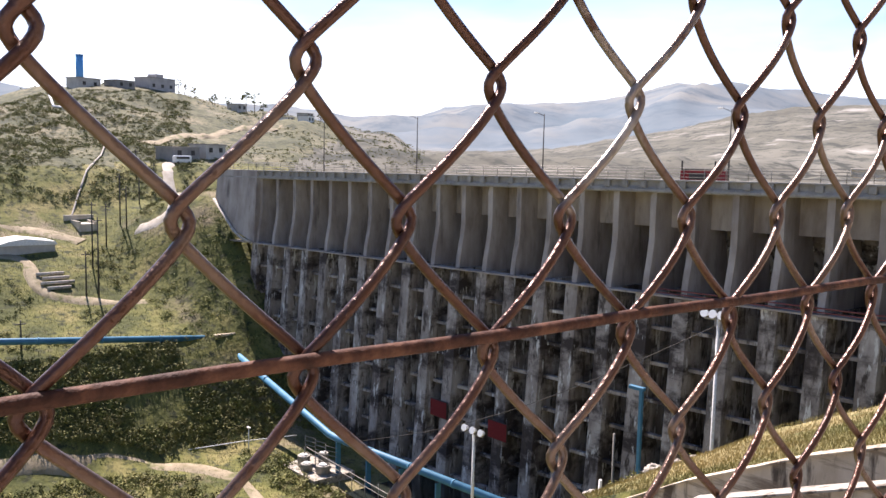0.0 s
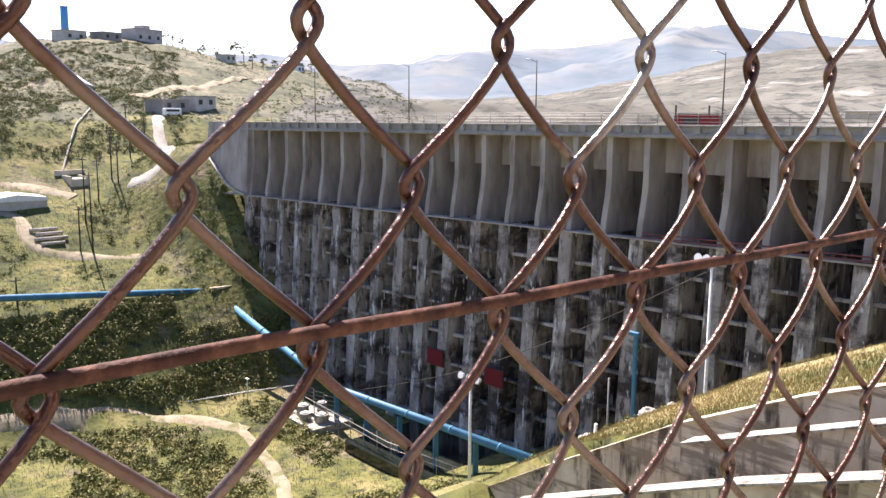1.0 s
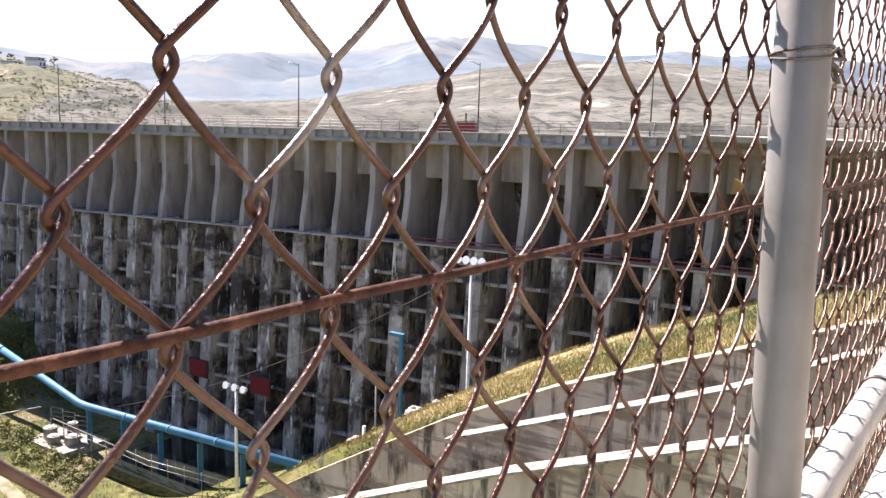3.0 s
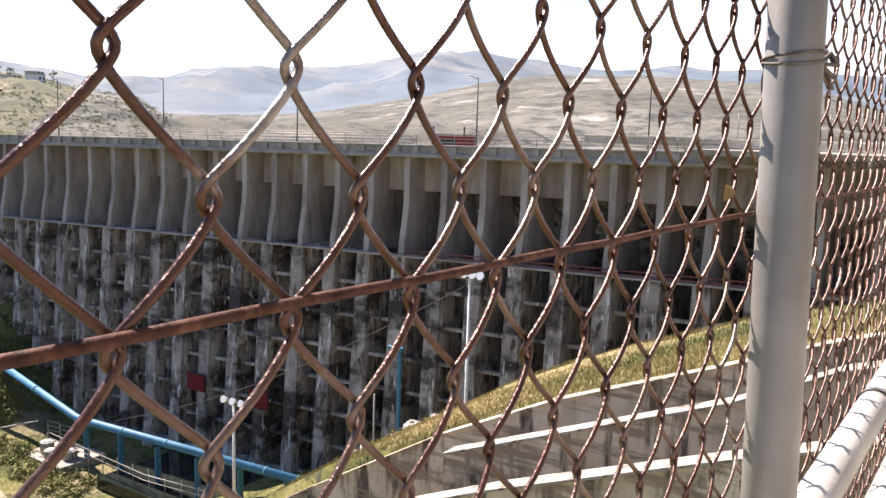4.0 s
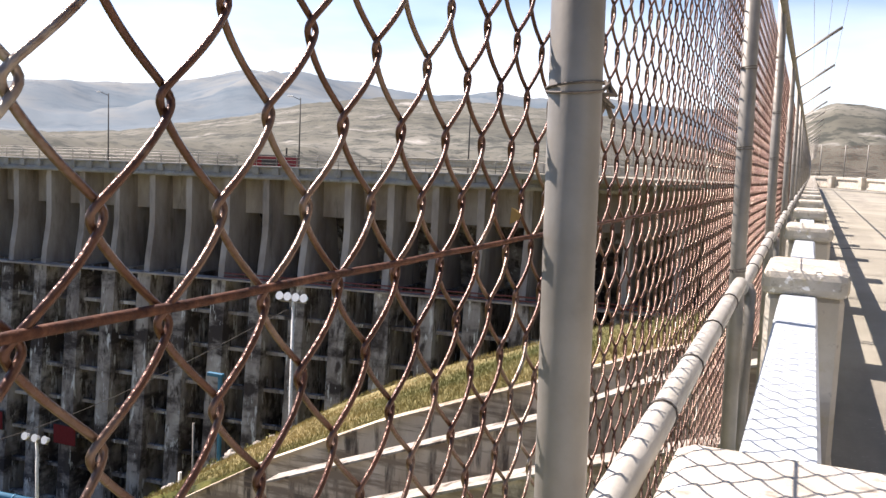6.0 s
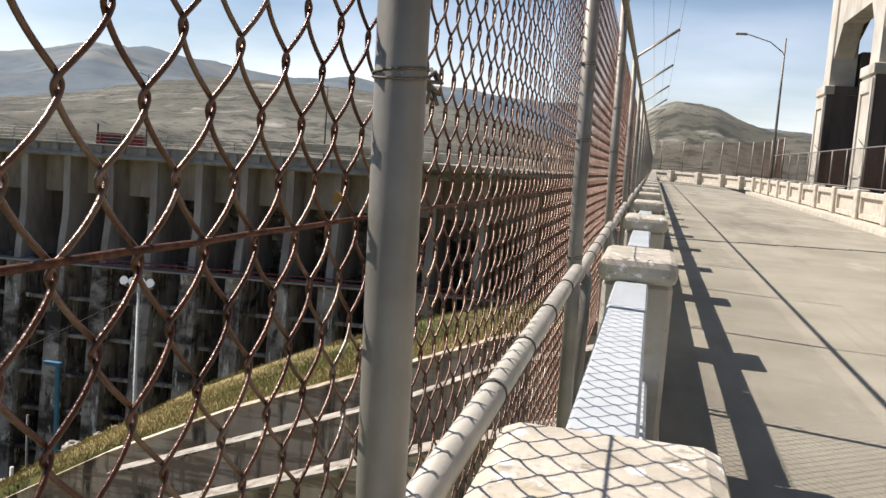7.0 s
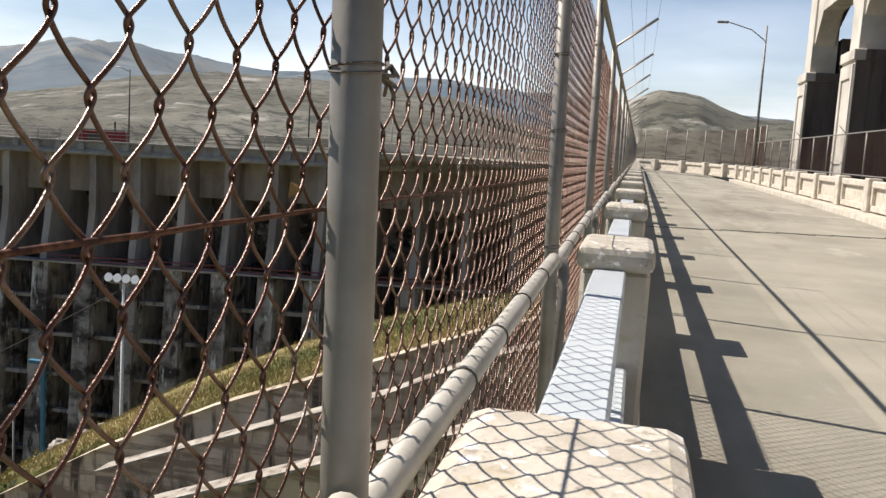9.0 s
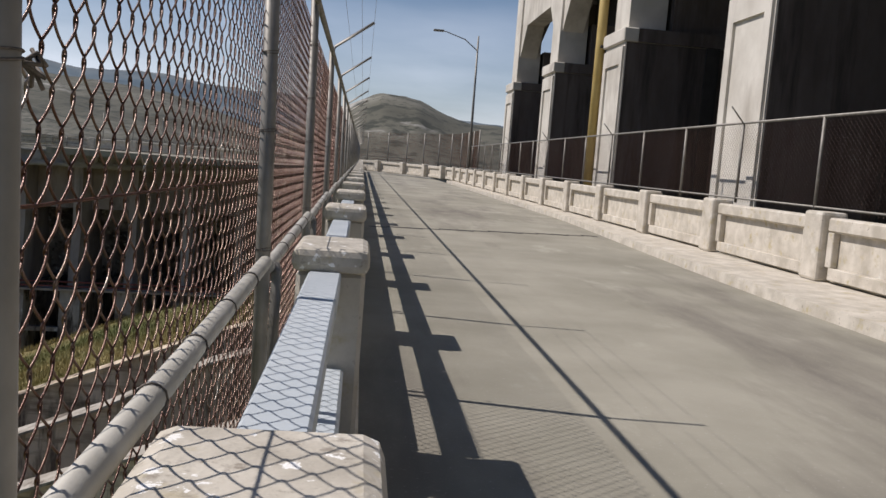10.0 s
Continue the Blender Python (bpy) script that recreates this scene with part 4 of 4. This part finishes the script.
# Assumed pool: a near-black glossy sheet added to give the pit its shade.
M_PIT_DARK = material("dark_pit_gloss", [(0.012, 0.016, 0.013), (0.022, 0.026, 0.02)], 0.3, 0.07, 0.04, 1.5, spec=0.5)
solid("water", box(-104, -77, 71, 92, -53, -49.3), M_PIT_DARK, "dark glossy sheet added for the shaded pit at the dam foot", "water", "structure")

# transformer yard
ty = thing("pump_station", "cluster of grey pump tanks on a concrete pad", "pump station")
for i, (x, y, r, h) in enumerate(((-118, 72.5, 1.0, 2.0), (-115.6, 71.5, 0.9, 1.8), (-113.2, 73, 1.1, 2.2), (-116.5, 75.2, 0.8, 2.6))):
    g = rough_ground(x, y)
    part("tank", tube([(x, y, g - 0.5), (x, y, g + h - 0.2), (x, y, g + h)], r, 14), M_GALV, ty)
    part("lid", tube([(x, y, g + h), (x, y, g + h + 0.15)], r * 0.6, 12), M_WHITE, ty)
part("pad", box(-121, -111, 70, 77.5, -50.8, -49.4), M_WALL_CAP, ty)
for x in (-120, -117, -114):
    for h in (2.6, 3.3, 4.0):
        part("frame_bar", tube([(x, 74, -49.4 + h), (x + 2.2, 74.6, -49.4 + h)], 0.06, 5), M_GALV, ty)
    part("frame_post", tube([(x, 74, -49.6), (x, 74, -45.2)], 0.06, 5), M_GALV, ty)
sm = thing("yard_lamp", "short white yard lamp by the dirt track", "lamp")
part("pole", tube([(-127.4, 67.8, -49.5), (-127.4, 67.8, -44.8)], 0.09, 6), M_WHITE, sm)
part("lamp_head", box(-127.8, -127.0, 67.6, 68.0, -44.8, -44.6, 0.03), M_WHITE, sm)

# ---- far bank and hill ----
for x, y, h in ((-176, 60, 13), (-167.5, 58.1, 15), (-167.8, 55.9, 8.5), (-192, 71.6, 11), (-187.9, 71.4, 9), (-202, 79.9, 8), (-208, 86, 6.5), (-185, 66, 9), (-214, 84, 7), (-152, 40, 5)):
    g = rough_ground(x, y)
    t = thing("utility_pole", "dark wooden utility pole on the grassy slope", "pole", "utility poles")
    part("pole", tube([(x, y, g - 0.6), (x, y, g + h)], 0.17, 7, taper=0.11), M_DARK, t)
    part("crossarm", box(x - 0.08, x + 0.08, y - 0.8, y + 0.8, g + h - 0.7, g + h - 0.55), M_DARK, t)

def house(x, y, lx, ly, h, turn, wall, label, step=0.0):
    g = rough_ground(x, y)
    t = thing("house", label, "house")
    m = pose(x, y, g, 0, 0, turn)
    t.matrix_world = m
    part("wall", box(-lx / 2, lx / 2, -ly / 2, ly / 2, -2.5, h), wall, t)
    part("roof", box(-lx / 2 - 0.3, lx / 2 + 0.3, -ly / 2 - 0.3, ly / 2 + 0.3, h, h + 0.3), M_ROOF, t)
    n = max(2, int(lx / 4))
    for i in range(n):
        wx = -lx / 2 + lx * (i + 0.5) / n
        w = part("window", box(wx - 0.7, wx + 0.7, -ly / 2 - 0.06, -ly / 2 - 0.004, 1.0, 2.3), M_DARK, t)
    part("door", box(lx / 2 + 0.004, lx / 2 + 0.06, -0.6, 0.6, 0, 2.1), M_DARK, t)
    if step:
        part("upper_room", box(-lx * 0.12, lx * 0.15, -ly * 0.3, ly * 0.3, h + 0.3, h + 0.3 + step), wall, t)
    return t

M_ROOF = plain("grey_roof", (0.3, 0.28, 0.26), 0.9)
M_STUCCO = material("pale_stucco", [(0.4, 0.37, 0.33), (0.52, 0.49, 0.44)], 0.5, 0.9, 0.1, 5)
M_STUCCO_L = material("worn_stucco", [(0.36, 0.33, 0.31), (0.46, 0.42, 0.39)], 0.4, 0.9, 0.1, 5)
M_STUCCO_D = material("grey_stucco", [(0.2, 0.19, 0.18), (0.28, 0.26, 0.24)], 0.5, 0.9, 0.1, 5)
house(-352, 147, 14, 8, 4.6, 112, M_STUCCO_L, "long grey flat-roofed building on the hilltop", 1.5)
house(-348, 131, 9, 7, 3.0, 112, M_STUCCO_D, "low grey house on the hilltop")
house(-350, 118, 10, 7, 3.5, 110, M_STUCCO, "low pale house beside the water tower")
house(-228, 101, 10, 6, 3.0, 112, M_STUCCO_D, "grey flat-roofed building beside the dam road")
house(-233, 112, 8, 6, 3.0, 112, M_STUCCO, "pale flat-roofed building beside the dam road")
house(-342, 178, 7, 5, 2.8, 120, M_STUCCO, "pale house among hilltop trees")
house(-335, 197, 6, 5, 2.4, 122, M_WHITE, "small white house on the hill shoulder")
house(-348, 215, 6, 5, 2.4, 122, M_STUCCO, "small pale house on the hill shoulder")
house(-336, 208, 6, 5, 3.0, 122, M_WHITE, "tiny white house on the hill shoulder")
tx, ty2 = -366, 122
tg = rough_ground(tx, ty2)
tt = thing("water_tower", "tall bright blue standpipe tower on the hilltop", "tower")
part("shaft", tube([(tx, ty2, tg - 1), (tx, ty2, tg + 12)], 1.45, 16), plain("bright_blue", (0.1, 0.32, 0.62), 0.5), tt)
part("rim", tube([(tx, ty2, tg + 12), (tx, ty2, tg + 12.3)], 1.6, 16), M_BLUE, tt)
for x, y in ((-221, 99),):
    g = rough_ground(x, y)
    v = thing("parked_van", "white parked van beside the dam road", "van")
    part("body", box(x - 1, x + 1, y - 2.3, y + 2.3, g + 0.4, g + 2.3, 0.25), M_WHITE, v)
    part("windows", box(x + 0.96, x + 1.02, y - 1.9, y + 1.6, g + 1.4, g + 1.95), M_DARK, v)
    for dy in (-1.5, 1.5):
        part("wheel", tube([(x + 0.8, y + dy, g + 0.4), (x + 1.04, y + dy, g + 0.4)], 0.38, 12), M_DARK, v)
sh = thing("white_shed", "low white-roofed shed on the terrace", "shed")
sg = rough_ground(-187, 50)
part("roof", prism([(44, sg + 0.9), (47, sg + 1.8), (50, sg + 2.2), (55.5, sg + 1.5), (56, sg + 0.8)], "x", -192, -184), M_WHITE, sh)
part("wall", box(-191.6, -184.4, 44.4, 55.6, sg - 1.5, sg + 0.8), M_STUCCO, sh)
ag = rough_ground(-197, 65)
ap = thing("drain_apron", "white concrete drain apron at the foot of the hill", "apron")
part("headwall", box(-199.6, -199, 62, 68.4, ag - 2, ag + 1.9, 0.05), M_DIRT_L, ap)
chute = bmesh.new()
for a, b in ((63.2, 63.6), (66.6, 67.0)):
    box(-199, -193, a, b, ag - 3.5, ag + 0.9, 0.03, bm=chute)
box(-199, -193, 63.6, 66.6, ag - 3.5, ag + 0.35, bm=chute)
part("chute", chute, M_DIRT_L, ap)
for i in range(4):
    pl = thing("stored_pipe", "weathered concrete pipe lying on the grassy terrace", "pipe", "stored pipes")
    xx, zz = -174.5 + 1.4 * i, rough_ground(-174.5 + 1.4 * i, 52)
    part("barrel", tube([(xx, 49.0 + 0.7 * (i % 2), zz + 0.3), (xx, 54.0 + 0.5 * (i % 3), zz + 0.3)], 0.32, 10), M_COPING, pl)

def draped_line(name, pts, width, mat, label):
    t = thing(name, label, "steps", "hill stairways")
    for a, b in zip(pts, pts[1:]):
        bm = bmesh.new()
        n = 8
        tube([(a[0] + (b[0] - a[0]) * i / n, a[1] + (b[1] - a[1]) * i / n, rough_ground(a[0] + (b[0] - a[0]) * i / n, a[1] + (b[1] - a[1]) * i / n) + 0.35) for i in range(n + 1)], width, 6, bm)
        part("flight", bm, mat, t)
draped_line("hill_stairway", [(-333.4, 99.8), (-302.5, 92.3), (-296.4, 96.6), (-262.5, 94.5)], 0.42, M_WHITE, "white concrete stairway climbing the scrub hill")
draped_line("hill_stairway", [(-245.5, 88.7), (-220.3, 75.8), (-208.8, 68.8), (-200.1, 63.8)], 0.22, M_COPING, "pale pipe stairway down the scrub hill")

# ---- plants ----
def leaf_cloud(name, blobs, mat, per=34, size=0.28):
    """Many small bent leaves scattered over uneven blobs: blobs are (x, y, z, radius)."""
    rng = np.random.default_rng(11)
    V, Fc = [], []
    base = 0
    for x, y, z, r in blobs:
        n = int(per * (0.7 + 0.6 * rng.random()))
        d = rng.normal(size=(n, 3))
        d /= np.linalg.norm(d, axis=1)[:, None]
        d[:, 2] = np.abs(d[:, 2]) * 0.9 - 0.15
        rad = r * (0.45 + 0.62 * rng.random(n)) * (0.75 + 0.35 * np.sin(d[:, 0] * 5 + x) * np.cos(d[:, 1] * 4 + y))
        c = np.array([x, y, z]) + d * rad[:, None]
        a = rng.normal(size=(n, 3))
        a /= np.linalg.norm(a, axis=1)[:, None]
        b = np.cross(a, d + 1e-3)
        b /= np.linalg.norm(b, axis=1)[:, None] + 1e-9
        s = size * r * (0.6 + 0.8 * rng.random(n))[:, None]
        tri = np.stack([c - a * s, c + b * s * 0.8, c + a * s], 1)
        V.append(tri.reshape(-1, 3))
        Fc.append(base + np.arange(n * 3).reshape(n, 3))
        base += n * 3
    V, Fc = np.concatenate(V), np.concatenate(Fc)
    me = bpy.data.meshes.new(name)
    me.from_pydata(V.tolist(), [], Fc.tolist())
    me.update()
    me.materials.append(mat)
    return new(name, me)

M_BUSH = material("shrub_leaves", [(0.09, 0.094, 0.028), (0.145, 0.14, 0.044), (0.215, 0.185, 0.07)], 0.15, 0.8, 0.0, island=0.35)
M_BUSH_L = material("bright_shrub_leaves", [(0.1, 0.11, 0.026), (0.16, 0.165, 0.045), (0.24, 0.215, 0.075)], 0.2, 0.8, 0.0, island=0.3)
M_DRY = material("dry_grass", [(0.13, 0.135, 0.042), (0.25, 0.215, 0.082), (0.36, 0.29, 0.13)], 0.09, 0.9, 0.0, island=0.3)
rnd = random.Random(5)
dark, bright = [], []
track_cells = {(int(px // 3), int(py // 3)) for px, py, _ in TRACKS}

def clear_spot(x, y, r):
    """Shrubs keep off the tracks and the mound at the pipe's end."""
    if -171 < x < -142 and y > 64:
        return False
    cx, cy = int(x // 3), int(y // 3)
    if not any((cx + i, cy + j) in track_cells for i in (-1, 0, 1) for j in (-1, 0, 1)):
        return True
    return all(math.hypot(x - px, y - py) > w + 0.6 * r for px, py, w in TRACKS)

for _ in range(19000):
    u = rnd.random()
    if u < 0.3:       # steep bank under the pipe
        x, y = rnd.uniform(-148, -131), rnd.uniform(-10, 82)
        if noise.noise(Vector((x * 0.09, y * 0.09, 2))) < -0.4:
            continue
        r = rnd.uniform(0.5, 1.6)
    elif u < 0.46:    # terraces
        x, y = rnd.uniform(-200, -151), rnd.uniform(10, 88)
        if noise.noise(Vector((x * 0.05, y * 0.05, 7))) < 0.02:
            continue
        r = rnd.uniform(0.3, 1.2)
    elif u < 0.62:    # valley floor
        x, y = rnd.uniform(-131, -78), rnd.uniform(18, 72)
        if noise.noise(Vector((x * 0.05, y * 0.05, 4))) < -0.25 or (abs(y - 61) < 4 and x < -95):
            continue
        r = rnd.uniform(0.5, 1.7)
    else:             # far hill
        x = -rnd.uniform(212, 395)
        y = -x * rnd.uniform(0.12, 0.82)
        if noise.noise(Vector((x * 0.02, y * 0.02, 9))) < -0.05:
            continue
        r = rnd.uniform(0.25, 1.0)
    if clear_spot(x, y, r):
        (bright if rnd.random() < 0.6 and u > 0.1 else dark).append((x, y, rough_ground(x, y) + 0.1 * r, r))
for _ in range(7000):
    x = -rnd.uniform(205, 330)
    y = -x * rnd.uniform(0.1, 0.46)
    if noise.noise(Vector((x * 0.03, y * 0.03, 13))) > -0.3 and clear_spot(x, y, 1):
        (bright if rnd.random() < 0.3 else dark).append((x, y, rough_ground(x, y), rnd.uniform(0.4, 1.6)))
for _ in range(170):
    x, y = rnd.uniform(-170, -146), rnd.uniform(66, 85)
    bright.append((x, y, rough_ground(x, y) + 0.2, rnd.uniform(0.5, 1.3)))
for _ in range(60):
    x, y = rnd.uniform(-40, -31), rnd.uniform(38, 50)
    bright.append((x, y, rough_ground(x, y), rnd.uniform(0.3, 0.9)))
tagged(leaf_cloud("shrubs", dark, M_BUSH, 40, 0.17), "dark olive shrubs over the slopes", "shrubs", kind="stuff")
tagged(leaf_cloud("bright_shrubs", bright, M_BUSH_L, 40, 0.17), "bright green shrubs over the slopes", "shrubs", kind="stuff")

def grass(name, n, spot, mat, label, h=(0.14, 0.36)):
    V, Fc = [], []
    for i in range(n):
        x, y = spot()
        z = rough_ground(x, y) - 0.05
        a = rnd.uniform(0, 6.28)
        hh = rnd.uniform(*h)
        w = hh * 0.09
        dx, dy = math.cos(a) * w, math.sin(a) * w
        lx, ly = rnd.uniform(-0.4, 0.4) * hh, rnd.uniform(-0.4, 0.4) * hh
        k = len(V)
        V += [(x - dx, y - dy, z), (x + dx, y + dy, z), (x + lx, y + ly, z + hh)]
        Fc.append((k, k + 1, k + 2))
    me = bpy.data.meshes.new(name)
    me.from_pydata(V, [], Fc)
    me.materials.append(mat)
    return tagged(new(name, me), label, "grass", kind="stuff")

grass("bank_grass", 110000, lambda: (-abs(rnd.gauss(0, 19)), 32.8 + abs(rnd.gauss(0, 13))), M_DRY, "sunlit yellow-green grass on the spillway bank", (0.08, 0.3))
grass("terrace_grass", 60000, lambda: (rnd.uniform(-200, -78), rnd.uniform(15, 84)), M_BUSH_L, "rough green grass over valley and terraces", (0.2, 0.55))

# boulders at the end of the wall
M_ROCK = material("pale_rock", [(0.3, 0.26, 0.21), (0.46, 0.42, 0.36)], 1.2, 0.9, 0.5, 4)
for i, (x, y, r) in enumerate(((-32.4, 45.3, 0.75), (-33.6, 45.0, 0.45), (-31.0, 45.8, 0.4), (-35, 42, 0.5), (-30.2, 46.3, 0.3), (-36.2, 44, 0.6))):
    bm = bmesh.new()
    bmesh.ops.create_icosphere(bm, subdivisions=3, radius=r)
    for v in bm.verts:
        v.co *= 0.8 + 0.35 * noise.noise(v.co * 2.2 / r + Vector((i, 0, 0)))
        v.co.z *= 0.75
    bmesh.ops.translate(bm, vec=(x, y, rough_ground(x, y) + r * 0.35), verts=bm.verts[:])
    solid("boulder", bm, M_ROCK, "rounded pale boulder on the grassy bank", "rock", group="boulders")

M_BARK = material("bark", [(0.1, 0.075, 0.05), (0.2, 0.16, 0.12)], 2, 0.9, 0.4, 8)
def tree(x, y, h, spread, seed):
    g = rough_ground(x, y)
    q = random.Random(seed)
    t = thing("tree", "slim dark green tree on the hilltop", "tree", "hilltop trees")
    lean = (q.uniform(-0.4, 0.4), q.uniform(-0.4, 0.4))
    bm = tube([(x, y, g - 0.5), (x + lean[0] * 0.5, y + lean[1] * 0.5, g + h * 0.5), (x + lean[0], y + lean[1], g + h * 0.9)], 0.22, 7, taper=0.05)
    tips = []
    for i in range(7):
        a = q.uniform(0, 6.28)
        z0 = h * q.uniform(0.35, 0.8)
        l = spread * q.uniform(0.5, 1.0)
        tip = (x + math.cos(a) * l, y + math.sin(a) * l, g + z0 + h * q.uniform(0.08, 0.22))
        tube([(x, y, g + z0), tip], 0.07, 5, bm, taper=0.02)
        tips.append(tip)
    part("trunk", bm, M_BARK, t)
    blobs = [(p[0], p[1], p[2], spread * q.uniform(0.35, 0.6)) for p in tips] + [(x + lean[0], y + lean[1], g + h * 0.92, spread * 0.5)]
    c = leaf_cloud("crown", blobs, M_BUSH, 45, 0.3)
    c.parent = t
    return t

for i, (x, y, h, s) in enumerate(((-350, 163, 5, 1.6), (-348, 171, 6, 1.8), (-345, 176, 5, 1.5), (-345, 184, 9.5, 2.2), (-343, 187, 9, 1.8), (-338, 188, 6.5, 1.8), (-336, 192, 6, 1.6), (-352, 157, 6, 1.4), (-353, 160, 5, 1.3), (-340, 200, 5, 1.7), (-344, 168, 4.5, 1.5), (-338, 217, 4.5, 1.5))):
    tree(x, y, h, s, i)
